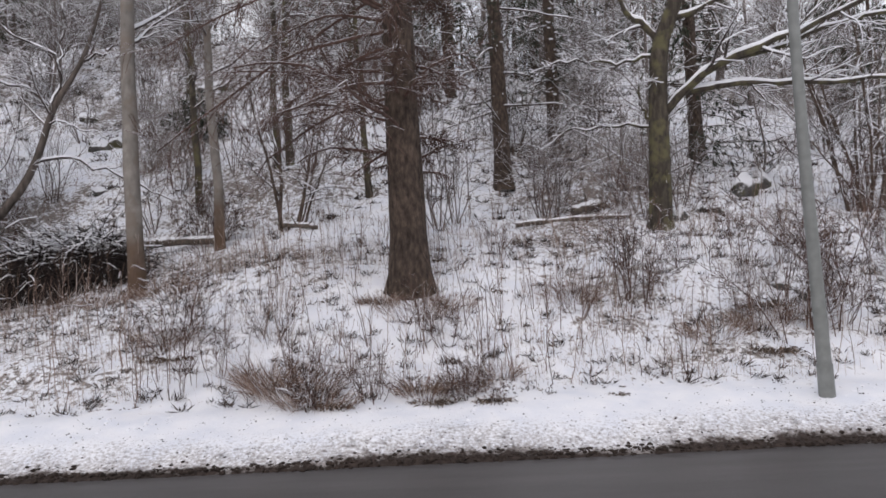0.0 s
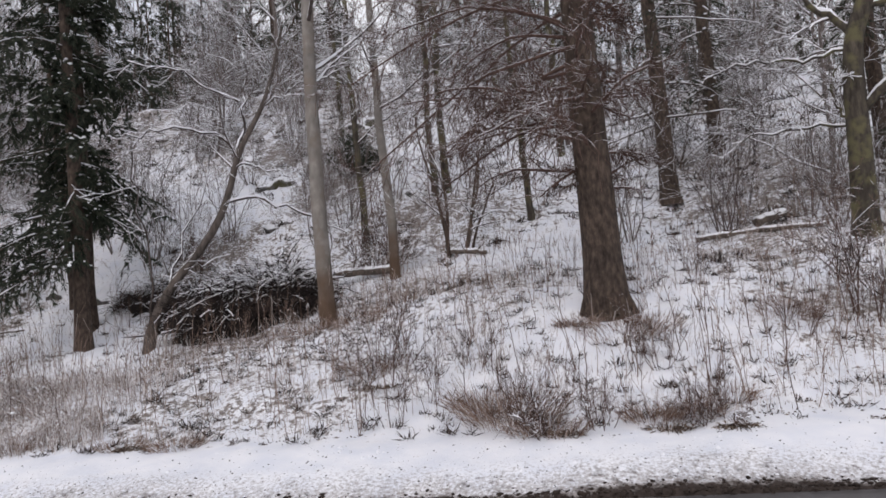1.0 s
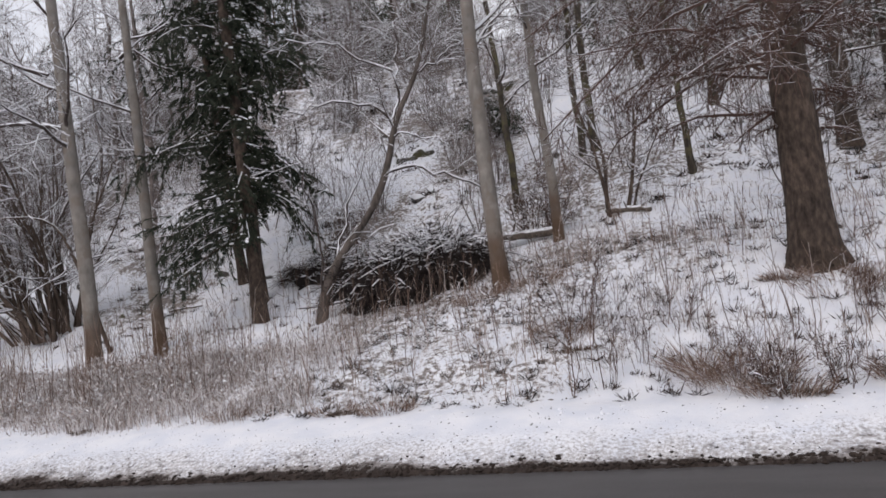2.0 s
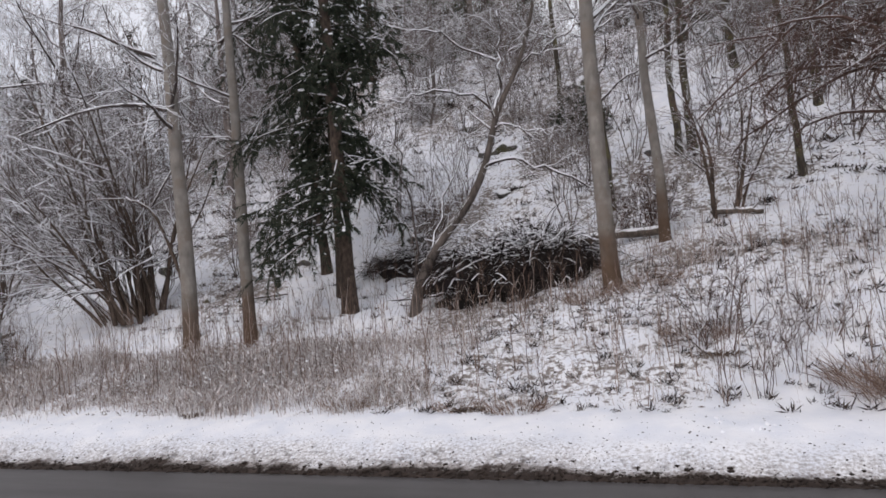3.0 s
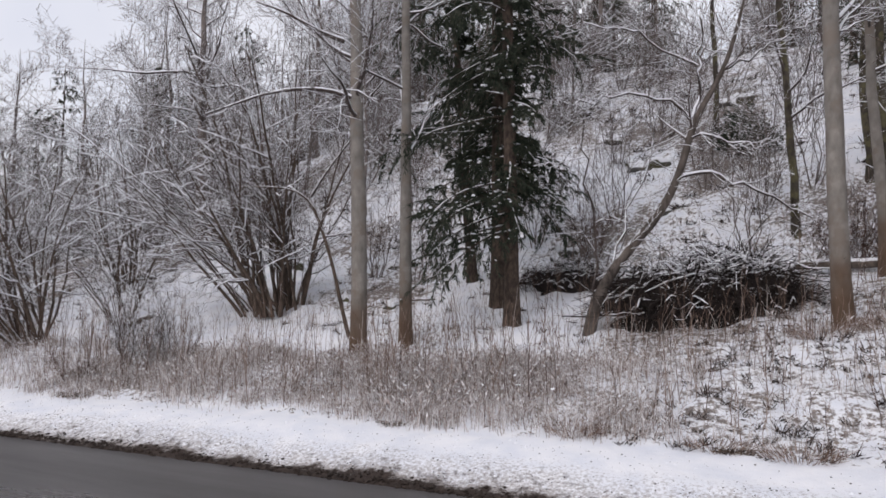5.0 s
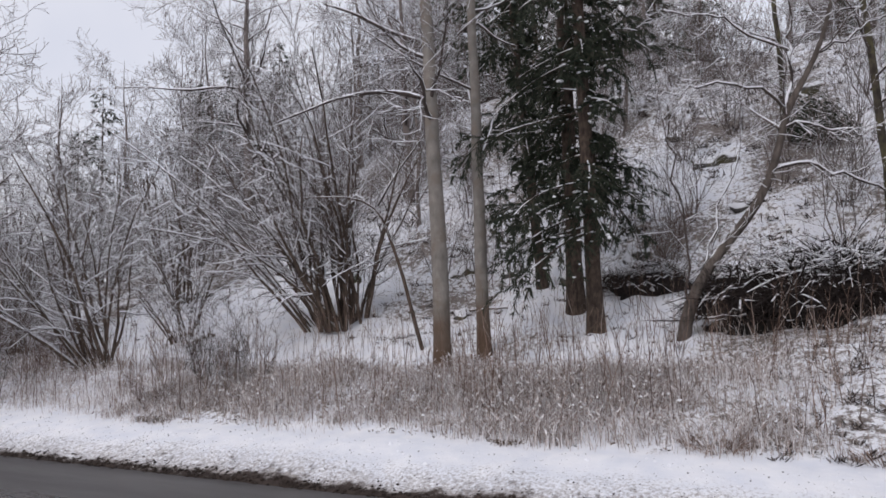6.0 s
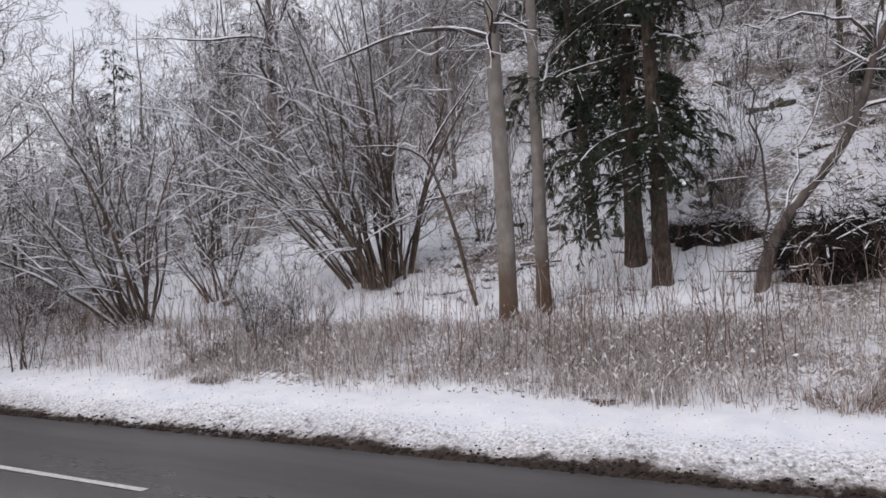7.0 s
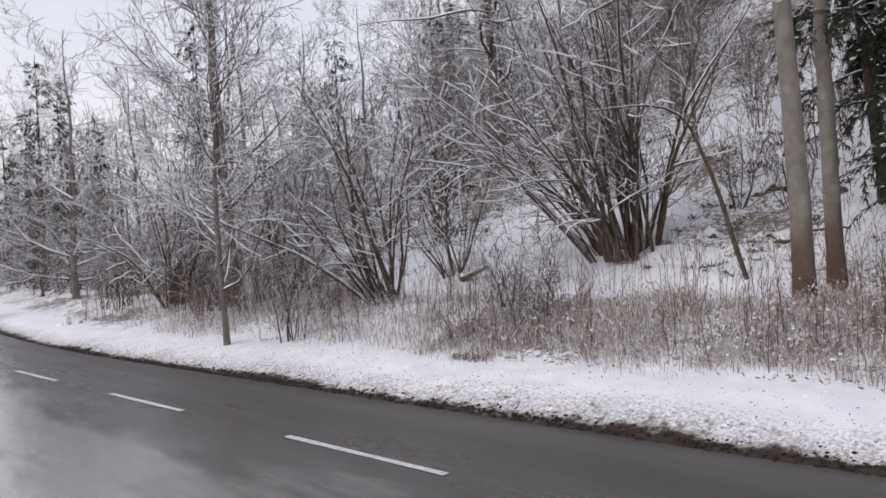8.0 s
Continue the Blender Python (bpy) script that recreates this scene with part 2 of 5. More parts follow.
def tubes(name, sets, mat, sides=4):
    """Tapered round stems along paths: sets of (points N x K x 3, radii N x K)."""
    vs, qs, base = [], [], 0
    a = np.arange(sides) * 2 * np.pi / sides
    for P, R in sets:
        N, K = R.shape
        T = unit(np.gradient(P, axis=1))
        ref = np.where(np.abs(unit(P[:, -1] - P[:, 0])[:, 2:3]) > 0.8, np.array([[1.0, 0.1, 0]]), np.array([[0, 0.1, 1.0]]))[:, None, :]
        U = unit(np.cross(T, ref))
        W = np.cross(T, U)
        ring = P[:, :, None] + R[:, :, None, None] * (np.cos(a)[None, None, :, None] * U[:, :, None] + np.sin(a)[None, None, :, None] * W[:, :, None])
        vs.append(ring.reshape(-1, 3))
        n, k, s = np.meshgrid(np.arange(N), np.arange(K - 1), np.arange(sides), indexing="ij")
        i = lambda kk, sss: base + (n * K + kk) * sides + sss % sides
        qs.append(np.stack([i(k, s), i(k + 1, s), i(k + 1, s + 1), i(k, s + 1)], -1).reshape(-1, 4)[:, ::-1])
        base += N * K * sides
    me = build_mesh(name, np.concatenate(vs), np.concatenate(qs))
    me.materials.append(mat)
    return me


def smooth_path(points, K):
    """K points along a smooth line through the given ones."""
    p = np.asarray(points, float)
    d = np.concatenate([[0], np.cumsum(np.linalg.norm(np.diff(p, axis=0), axis=1))])
    s = np.linspace(0, d[-1], K)
    out = np.stack([np.interp(s, d, p[:, i]) for i in range(3)], -1)
    for _ in range(2):
        out[1:-1] = 0.25 * out[:-2] + 0.5 * out[1:-1] + 0.25 * out[2:]
    return out[None]


def grow(P, R, rng, n, K, length, angle, lift=0.0, wiggle=0.15, thick=0.5, span=(0.2, 1.0), fall=0.5, fixed=0.0, tip=0.25, flat=0.0):
    """Branches from stems: n a stem, along span, leaning away by angle degrees; lift bends them up (down: minus)."""
    N, KP = R.shape
    seg = np.linalg.norm(np.diff(P, axis=1), axis=2).sum(1)
    t = span[0] + (span[1] - span[0]) * (np.arange(n)[None] + rng.rand(N, n)) / n
    f = np.clip(t * (KP - 1), 0, KP - 1.001)
    i0 = f.astype(int)
    w = (f - i0)[..., None]
    row = np.arange(N)[:, None]
    start = P[row, i0] * (1 - w) + P[row, i0 + 1] * w
    T = unit(P[row, i0 + 1] - P[row, i0])
    r = R[row, i0] * (1 - w[..., 0]) + R[row, i0 + 1] * w[..., 0]
    side = rng.randn(N, n, 3)
    side[..., 2] *= 1 - flat
    side = unit(side - (side * T).sum(-1, keepdims=True) * T)
    ang = np.radians(angle) * (0.7 + 0.6 * rng.rand(N, n, 1))
    D = unit(T * np.cos(ang) + side * np.sin(ang))
    L = (fixed if fixed else seg[:, None] * length) * (1 - fall * t) * (0.6 + 0.8 * rng.rand(N, n))
    M = N * n
    D, start, L, r = D.reshape(M, 3), start.reshape(M, 3), L.reshape(M), r.reshape(M)
    pts = [start]
    drift = np.zeros((M, 3))
    for k in range(1, K):
        drift = drift + rng.randn(M, 3) * wiggle
        step = unit(D + drift + np.array([0, 0, lift * k / (K - 1)]))
        pts.append(pts[-1] + step * (L / (K - 1))[:, None])
    P2 = np.stack(pts, 1)
    R2 = (r * thick)[:, None] * np.linspace(1, tip, K)[None]
    return P2, R2


def slivers(name, start, along, across, mat, bend=None):
    """Small pointed leaves or needle sprays: diamonds from start, along by one way, as wide as the other."""
    n = len(start)
    mid = start + along * 0.45
    tip = start + along
    if bend is not None:
        tip = tip + bend
    v = np.stack([start, mid - across, tip, mid + across], 1).reshape(-1, 3)
    me = build_mesh(name, v, np.arange(n * 4).reshape(-1, 4), smooth=False)
    me.materials.append(mat)
    return me


def lump_mesh(name, mat, rng, rough=0.25, flat=1.0, detail=2):
    bm = bmesh.new()
    bmesh.ops.create_icosphere(bm, subdivisions=detail, radius=1)
    off = Vector(rng.rand(3) * 50)
    for v in bm.verts:
        v.co *= 1 + rough * (noise.noise(v.co * 1.3 + off) * 1.4 + 0.5 * noise.noise(v.co * 3.1 + off))
        v.co.z *= flat
    me = bpy.data.meshes.new(name)
    bm.to_mesh(me)
    bm.free()
    for p in me.polygons:
        p.use_smooth = True
    me.materials.append(mat)
    return me


def scattered_lumps(name, places, sizes, mat, rng, squash=0.7):
    """Many small clods in one mesh."""
    bm = bmesh.new()
    bmesh.ops.create_icosphere(bm, subdivisions=1, radius=1)
    co = np.array([v.co[:] for v in bm.verts])
    fa = np.array([[v.index for v in f.verts] for f in bm.faces])
    bm.free()
    n, k = len(places), len(co)
    shape = co[None] * (0.65 + 0.7 * rng.rand(n, k, 1)) * sizes[:, None, None] * (0.7 + 0.6 * rng.rand(n, 1, 3))
    shape[..., 2] *= squash
    v = (shape + places[:, None]).reshape(-1, 3)
    me = build_mesh(name, v, None, (fa[None] + (np.arange(n) * k)[:, None, None]).reshape(-1, 3), smooth=False)
    me.materials.append(mat)
    return me


def part(name, me, parent, label=""):
    ob = new(name, me)
    ob.parent = parent
    return tagged(ob, label)


def base_at(name, x, y, turn=0.0, size=1.0, sink=0.14):
    ob = new(name)
    ob.empty_display_size = 0.2
    ob.matrix_basis = pose(x, y, height(x, y) - sink, 0, 0, turn) @ Matrix.Scale(size, 4)
    return ob


# ---- the lie of the land ----
TABLES = [np.random.RandomState(s).rand(256, 256) * 2 - 1 for s in range(4)]


def bumps(x, y, scale, seed=0):
    u, v = np.asarray(x, float) / scale, np.asarray(y, float) / scale
    i, j = np.floor(u).astype(int), np.floor(v).astype(int)
    a, b = u - i, v - j
    a, b = a * a * (3 - 2 * a), b * b * (3 - 2 * b)
    T = TABLES[seed]
    g = lambda p, q: T[p % 256, q % 256]
    return (g(i, j) * (1 - a) + g(i + 1, j) * a) * (1 - b) + (g(i, j + 1) * (1 - a) + g(i + 1, j + 1) * a) * b


def ease(a, b, x):
    t = np.clip((np.asarray(x, float) - a) / (b - a), 0, 1)
    return t * t * (3 - 2 * t)


def centre(x):
    """The broken line's y along the road, which bends away to the left."""
    x = np.asarray(x, float)
    c = 5.47 + 0.038 * np.minimum(0, x + 10)
    far = np.maximum(np.minimum(x, -28), -48)
    return c + 0.0042 * (far + 28) ** 2 + 0.168 * np.maximum(0, -48 - x)


def kerb(x):
    """The far edge of the carriageway."""
    return centre(x) + 2.06 + 0.02 * np.maximum(0, np.asarray(x, float) + 10)


def near_edge(x):
    """The near edge of the carriageway, which follows the bend."""
    x = np.asarray(x, float)
    return -3.2 + np.where(x < -28, np.maximum(0, centre(x) - float(centre(-28.0))), 0)


def terrain(x, y):
    x, y = np.asarray(x, float), np.asarray(y, float)
    u = y - kerb(x)
    w = ease(-12, -2, x)
    g = 0.2 + 0.8 * ease(-65, -28, x)
    z = 0.04 * ease(0.0, 0.1, u) + 0.19 * ease(0.1, 0.75, u) + 0.14 * ease(0.5, 1.6, u) + 0.55 * ease(1.5, 4.7, u) + 0.87 * w * ease(2.2, 7.0, u)
    z = z + g * (w * 0.22 * np.maximum(0, y - 12) + (1 - w) * 0.36 * np.maximum(0, y - 14.1) + (0.05 + 0.1 * w) * np.maximum(0, y - 19.5) - 0.2 * np.maximum(0, y - 34) - 0.1 * np.maximum(0, y - 48) - 0.07 * np.maximum(0, y - 120))
    z = z + ease(-42, -25, x) * (0.3 - 0.16 * ease(-5, 3, x)) * (np.clip(y, 19.5, 34) - 19.5)
    wild = ease(1.6, 3.5, u)
    z = z + wild * (0.085 * bumps(x, y, 0.42, 0) + 0.07 * bumps(x, y, 1.1, 1)) + ease(8, 14, u) * (0.16 * bumps(x, y, 2.6, 2) + 0.22 * np.abs(bumps(x, y, 0.9, 3)))
    z = z + ease(0.02, 0.25, u) * (0.009 * bumps(x, y, 0.14, 2) + 0.009 * bumps(x, y, 0.27, 0) + 0.03 * bumps(x, y, 0.9, 3))
    near = ease(0, 1.2, near_edge(x) - y)
    z = z + near * (0.25 + 0.05 * bumps(x, y, 0.8, 1))
    return np.where((u < 0) & (y > near_edge(x)), -0.03, z)


def bank(x, y):
    """The open snow bank between the hazels."""
    return ease(-29, -26, x) * (1 - ease(-21.5, -19, x)) * ease(12.2, 13.6, y) * (1 - ease(19, 21, y))


def height(x, y):
    return float(terrain(x, y))


def spread(lo, hi, fine_lo, fine_hi, fine, far):
    """Grid lines: even between the fine bounds, widening outwards."""
    mid = list(np.arange(fine_lo, fine_hi, fine))
    up, step = [fine_hi], fine
    while up[-1] < hi:
        step = min(step * 1.12, far)
        up.append(up[-1] + step)
    down, step = [fine_lo], fine
    while down[-1] > lo:
        step = min(step * 1.12, far)
        down.append(down[-1] - step)
    return np.array(down[:0:-1] + mid + up)


gx, gy = spread(-600, 500, -34, 9, 0.13, 25), spread(-300, 600, 6.2, 20, 0.1, 25)
GX, GY = np.meshgrid(gx, gy, indexing="ij")
GZ = terrain(GX, GY)
ni, nj = GX.shape
ii, jj = np.meshgrid(np.arange(ni - 1), np.arange(nj - 1), indexing="ij")
cell = ii * nj + jj
ground_me = build_mesh("ground", np.stack([GX, GY, GZ], -1), np.stack([cell, cell + nj, cell + nj + 1, cell + 1], -1))
ground_me.materials.append(M_ground)
GU = GY - kerb(GX)
GE = GU + 0.09 * bumps(GX, GY, 0.35) + 0.1 * bumps(GX, GY, 1.7, 1)
mud = np.where(GU > 0, 1.1 - 0.55 * ease(0.04, 0.3, GE) - 0.55 * ease(0.2, 1.6, GE), 1.1)
mud = np.where(GY < near_edge(GX) - 0.2, 0.0, mud)
ground_me.attributes.new("mud", "FLOAT", "POINT").data.foreach_set("value", mud.ravel().astype(np.float32))
wild = ease(1.3, 2.6, GU) * (0.5 + 0.5 * bumps(GX, GY, 3.0, 1)) * (1 - 0.2 * ease(-10, -7, GX) * (1 - ease(6, 9, GU))) + 0.03 * ease(8, 13, GU) - 0.6 * bank(GX, GY)
ground_me.attributes.new("wild", "FLOAT", "POINT").data.foreach_set("value", wild.ravel().astype(np.float32))
tagged(new("ground", ground_me), "snow-covered verge and wooded hillside with leaf litter showing through", "ground", kind="structure")

# the carriageway and its broken line
rx = np.concatenate([np.arange(-300, -80, 5.0), np.arange(-80, 60, 1.0), np.arange(60, 300, 10.0)])
across = np.array([0.0, 0.25, 0.5, 0.75, 1.0])
RY = near_edge(rx)[:, None] - 0.05 + (kerb(rx) + 0.17 - near_edge(rx))[:, None] * across[None]
RZ = np.where(across[None] == 1, 0.0, 0.012) + 0 * RY
rv = np.stack([np.repeat(rx[:, None], 5, 1), RY, RZ], -1)
a, b = np.meshgrid(np.arange(len(rx) - 1), np.arange(4), indexing="ij")
c0 = a * 5 + b
road_me = build_mesh("road", rv, np.stack([c0, c0 + 5, c0 + 6, c0 + 1], -1))
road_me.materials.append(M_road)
tagged(new("road", road_me), "wet dark asphalt road with salt streaks beside snowy verge", "road", kind="structure")


def road_dash(x0, x1):
    xs = np.linspace(x0, x1, 6)
    wob = np.random.RandomState(int(abs(x0) * 10)).rand(2, 6) * 0.012
    lo = np.stack([xs, centre(xs) - 0.055 + wob[0], 0 * xs + 0.017], -1)
    hi = np.stack([xs, centre(xs) + 0.055 - wob[1], 0 * xs + 0.017], -1)
    v = np.concatenate([lo, hi])
    q = [[k, k + 1, k + 7, k + 6] for k in range(5)]
    me = build_mesh("road_marking", v, q)
    me.materials.append(M_paint)
    return tagged(new("road_marking", me), "worn white dash of the road's broken line", "road marking", "broken line", "structure")


for k in range(-4, 12):
    ends = [-12.92 - 5.98 * (k - 1), -9.97 - 5.98 * (k - 1)]
    road_dash(*[e if e > -16 else -16 + (e + 16) * 0.92 for e in ends])

rng = np.random.RandomState(5)


def on_ground(x, y, sink=0.0):
    return np.stack([x, y, terrain(x, y) - sink], -1)


# ---- trees ----
def trunk_path(points, radii, K=14):
    P = smooth_path(points, K)
    s = np.linspace(0, 1, K)
    return P, np.interp(s, np.linspace(0, 1, len(radii)), radii)[None]


def straight_trunk(rng, tall, r0, r1, lean=(0, 0), sway=0.08, K=16, flare=1.35):
    s = np.linspace(0, 1, K)
    x = lean[0] * s * tall + sway * np.cumsum(rng.randn(K)) * 0.3
    y = lean[1] * s * tall + sway * np.cumsum(rng.randn(K)) * 0.3
    x, y = x - x[0], y - y[0]
    s2 = np.concatenate([[0, 0.015, 0.04], s[1:]])
    P = np.stack([np.interp(s2, s, x), np.interp(s2, s, y), s2 * tall], -1)[None]
    R = r0 + (r1 - r0) * s2
    R[0], R[1], R[2] = R[0] * flare, R[1] * (1 + (flare - 1) * 0.6), R[2] * (1 + (flare - 1) * 0.25)
    return P, R[None]


def snow_on(sets, rng, gain=0.8, add=0.004):
    """The ridge of snow along the upper side of stems: thick where they lie flat, none where they stand."""
    out = []
    for P, R in sets:
        T = unit(np.gradient(P, axis=1))
        flat = np.clip((np.sqrt(np.maximum(0, 1 - T[..., 2] ** 2)) - 0.45) / 0.35, 0, 1)
        gaps = np.where(rng.rand(*R.shape) < 0.12, 0.1, 0.7 + 0.5 * rng.rand(*R.shape))
        Q = P + 0
        Q[..., 2] += R * 0.75 + 0.002
        out.append((Q, (R * gain + add) * flat * gaps + 0.0003))
    return out


def bare_crown(P, R, rng, limbs=12, span=(0.35, 1), limb_len=0.4, angle=55, lift=0.6, twigs=(7, 6), fine=0, wiggle=0.16, thick=0.42, flat=0.0):
    """Limbs, boughs and twigs of a leafless tree on the stems given."""
    L1 = grow(P, R, rng, limbs, 8, limb_len, angle, lift, wiggle, thick, span, 0.45, flat=flat)
    L2 = grow(*L1, rng, twigs[0], 6, 0.5, 48, lift * 0.5, wiggle, 0.5, (0.15, 1), 0.4)
    L2[1][:] = np.maximum(L2[1], 0.007)
    L3 = grow(*L2, rng, twigs[1], 4, 0.5, 45, 0.15, wiggle, 0.55, (0.1, 1), 0.3)
    L3[1][:] = np.maximum(L3[1], 0.0045)
    out = [L1, L2, L3]
    if fine:
        L4 = grow(*L3, rng, fine, 3, 0.55, 45, 0.0, 0.1, 0.6, (0.1, 1), 0.2)
        L4[1][:] = np.maximum(L4[1], 0.0035)
        out.append(L4)
    return out


def bare_tree(name, x, y, rng, stems, levels, bark, label, category="tree", group="", turn=0.0, size=1.0, limb_mat=None, twig_mat=None, sides=9, stem_name="trunk"):
    """A leafless tree: trunk or stems, limbs and the fine crown."""
    root = base_at(name, x, y, turn, size)
    tagged(root, label, category, group)
    for P, R in stems:
        part(stem_name, tubes(stem_name, [(P, R)], bark, sides), root)
    if levels:
        P1, R1 = levels[0]
        for k in range(len(P1)):
            part("limb", tubes("limb", [(P1[k:k + 1], R1[k:k + 1])], limb_mat or M_limb, 6), root, "snow-topped limb")
        tagged(part("branch_frame", tubes("branch_frame", levels[1:2], twig_mat or M_limb, 4), root), kind="stuff")
        tagged(part("branch_snow", tubes("branch_snow", snow_on(levels[:3], rng), M_snow_clump, 4), root, "snow lying along the branches"), kind="stuff")
        if len(levels) > 2:
            tagged(part("crown", tubes("crown", levels[2:], twig_mat or M_twig, 3), root, "fine frosted twigs"), kind="stuff")
    return root


def bough_snow(P, rng, share, size):
    """Where snow lies on boughs: places along them and lump sizes."""
    N, K, _ = P.shape
    pick = rng.rand(N, K) < share
    pick[:, 0] = False
    pts = P[pick] + np.array([0, 0, 0.02])
    return pts, size * (0.5 + rng.rand(len(pts)))


def spruce(name, x, y, rng, tall, r0, r1, first, radius, label, boughs=80, lets=11, needles=15, lean=(0, 0), group="", turn=0.0, size=1.0, droop=-0.5, snow=0.35, one_side=None, sides=4):
    """A spruce: trunk, drooping boughs, hanging branchlets set with needle sprays, and snow on top."""
    root = base_at(name, x, y, turn, size)
    tagged(root, label, "tree", group)
    P, R = straight_trunk(rng, tall, r0, r1, lean, 0.04)
    part("trunk", tubes("trunk", [(P, R)], M_spruce_bark, 12), root)
    B = grow(P, R, rng, boughs, 8, 1, 88, droop, 0.07, 0.16, (first / tall, 0.98), 0.0, fixed=radius, tip=0.3, flat=0.6)
    h0 = B[0][:, 0, 2:3] / tall
    keep = (0.6 + 0.55 * rng.rand(len(h0), 1)) * 1.15 - 0.85 * np.clip((h0 - first / tall) / (1 - first / tall), 0, 1) ** 1.1
    B = (B[0][:, :1] + (B[0] - B[0][:, :1]) * keep[:, None], np.clip(B[1], 0.006, 0.03))
    if one_side is not None:
        out = unit(B[0][:, -1] - B[0][:, 0])
        s = 0.62 + 0.55 * (out[:, 0] * one_side[0] + out[:, 1] * one_side[1])
        B = (B[0][:, :1] + (B[0] - B[0][:, :1]) * s[:, None, None], B[1])
    C = grow(*B, rng, lets, 4, 0.36, 58, -0.8, 0.1, 0.5, (0.12, 1), 0.3, flat=0.3)
    C[1][:] = np.maximum(C[1], 0.004)
    if sides == 3:
        C, B = (C[0][:, [0, 3]], C[1][:, [0, 3]]), (B[0][:, [0, 2, 4, 7]], B[1][:, [0, 2, 4, 7]])
    tagged(part("branch_frame", tubes("branch_frame", [B, C], M_spruce_bark, sides), root), kind="stuff")
    if needles:
        N, K, _ = C[0].shape
        f = rng.rand(N, needles) * (K - 1.01)
        i = f.astype(int)
        w = (f - i)[..., None]
        row = np.arange(N)[:, None]
        at = (C[0][row, i] * (1 - w) + C[0][row, i + 1] * w).reshape(-1, 3)
        T = unit(C[0][row, i + 1] - C[0][row, i]).reshape(-1, 3)
        D = unit(T + 0.6 * rng.randn(len(at), 3) * np.array([1, 1, 0.7]) - np.array([0, 0, 0.5]))
        L = (0.09 + 0.12 * rng.rand(len(at), 1)) * (1.0 if sides > 3 else 1.7)
        W = unit(np.cross(D, rng.randn(len(at), 3))) * (0.007 + 0.009 * rng.rand(len(at), 1)) * (1.0 if sides > 3 else 2.1)
        tagged(part("needles", slivers("needles", at, D * L, W, M_needle), root, "dark green needle sprays"), kind="stuff")
        if sides > 3:
            tagged(part("branch_snow", tubes("branch_snow", snow_on([B], rng, 0.55, 0.009), M_snow_clump, 4), root, "snow lying along the boughs"), kind="stuff")
        pts, sz = bough_snow(C[0], rng, snow * (0.8 if sides > 3 else 0.32), 0.042 if sides > 3 else 0.075)
        laden = bumps(pts[:, 0] + 7, pts[:, 1] + pts[:, 2] * 1.7, 0.55, 1) > -0.15
        pts, sz = pts[laden], sz[laden]
        tagged(part("snow", scattered_lumps("snow", pts, sz, M_snow_clump, rng, 0.5), root, "snow settled on the boughs"), kind="stuff")
    return root


# the great spruce with dead lower branches
def great_spruce(x, y, rng):
    root = base_at("spruce_tree", x, y, sink=0.22)
    tagged(root, "tall old spruce with brown trunk and dead drooping lower branches", "tree")
    P, R = straight_trunk(rng, 17.0, 0.36, 0.1, (-0.006, 0), 0.02, flare=1.35)
    part("trunk", tubes("trunk", [(P, R)], M_spruce_bark, 16), root)
    for k in range(8):
        a = 0.4 + k * 0.785 + rng.uniform(-0.2, 0.2)
        out, far_out = np.array([math.cos(a), math.sin(a), 0]), rng.uniform(0.42, 0.58)
        rootlet = trunk_path([out * 0.28 + np.array([0, 0, 0.6]), out * 0.34 + np.array([0, 0, 0.4]), out * far_out * 0.8 + np.array([0, 0, 0.24]), out * far_out + np.array([0, 0, 0.12])], (0.04, 0.09, 0.09, 0.04), 9)
        part("root", tubes("root", [rootlet], M_spruce_bark, 8), root)
    B = grow(P, R, rng, 80, 9, 1, 74, -0.62, 0.1, 0.13, (0.235, 0.62), 0.0, fixed=3.5, tip=0.3, flat=0.7)
    out = unit(B[0][:, -1] - B[0][:, 0])
    s = 0.7 - 0.42 * out[:, 0] - 0.08 * out[:, 1]
    drop = B[0][:, 0, 2] - B[0][:, :, 2].min(1)
    s = np.minimum(s, np.maximum(0.25, (B[0][:, 0, 2] - 2.4) / np.maximum(drop, 0.01)))
    B = (B[0][:, :1] + (B[0] - B[0][:, :1]) * s[:, None, None], np.clip(B[1], 0.012, 0.035))
    for k in range(len(B[0])):
        part("branch", tubes("branch", [(B[0][k:k + 1], B[1][k:k + 1])], M_dead_twig, 5), root)
    C = grow(*B, rng, 15, 5, 0.24, 50, -0.25, 0.12, 0.5, (0.2, 1), 0.3, flat=0.3)
    C[1][:] = np.maximum(C[1], 0.0075)
    D = grow(*C, rng, 11, 3, 0.5, 50, -0.1, 0.12, 0.6, (0.1, 1), 0.2)
    D[1][:] = np.maximum(D[1], 0.0056)
    tagged(part("crown", tubes("crown", [C, D], M_dead_twig, 3), root, "fine reddish-brown dead twigs"), kind="stuff")
    tagged(part("branch_snow", tubes("branch_snow", snow_on([B], rng, 0.22, 0.001), M_snow_clump, 4), root, "thin snow along the branches"), kind="stuff")
    top = grow(P, R, rng, 46, 6, 1, 80, -0.4, 0.08, 0.2, (0.6, 0.99), 0.6, fixed=2.6, flat=0.6)
    top2 = grow(*top, rng, 8, 4, 0.35, 55, -0.5, 0.1, 0.5, (0.1, 1), 0.3)
    tagged(part("branch_frame", tubes("branch_frame", [top, top2], M_spruce_bark, 4), root), kind="stuff")
    at = top2[0][:, 1:].reshape(-1, 3).repeat(4, 0)
    d = unit(rng.randn(len(at), 3) * np.array([1, 1, 0.4]))
    tagged(part("needles", slivers("needles", at, d * 0.2, unit(np.cross(d, rng.randn(len(at), 3))) * 0.025, M_needle), root, "dark green needle sprays"), kind="stuff")
    return root


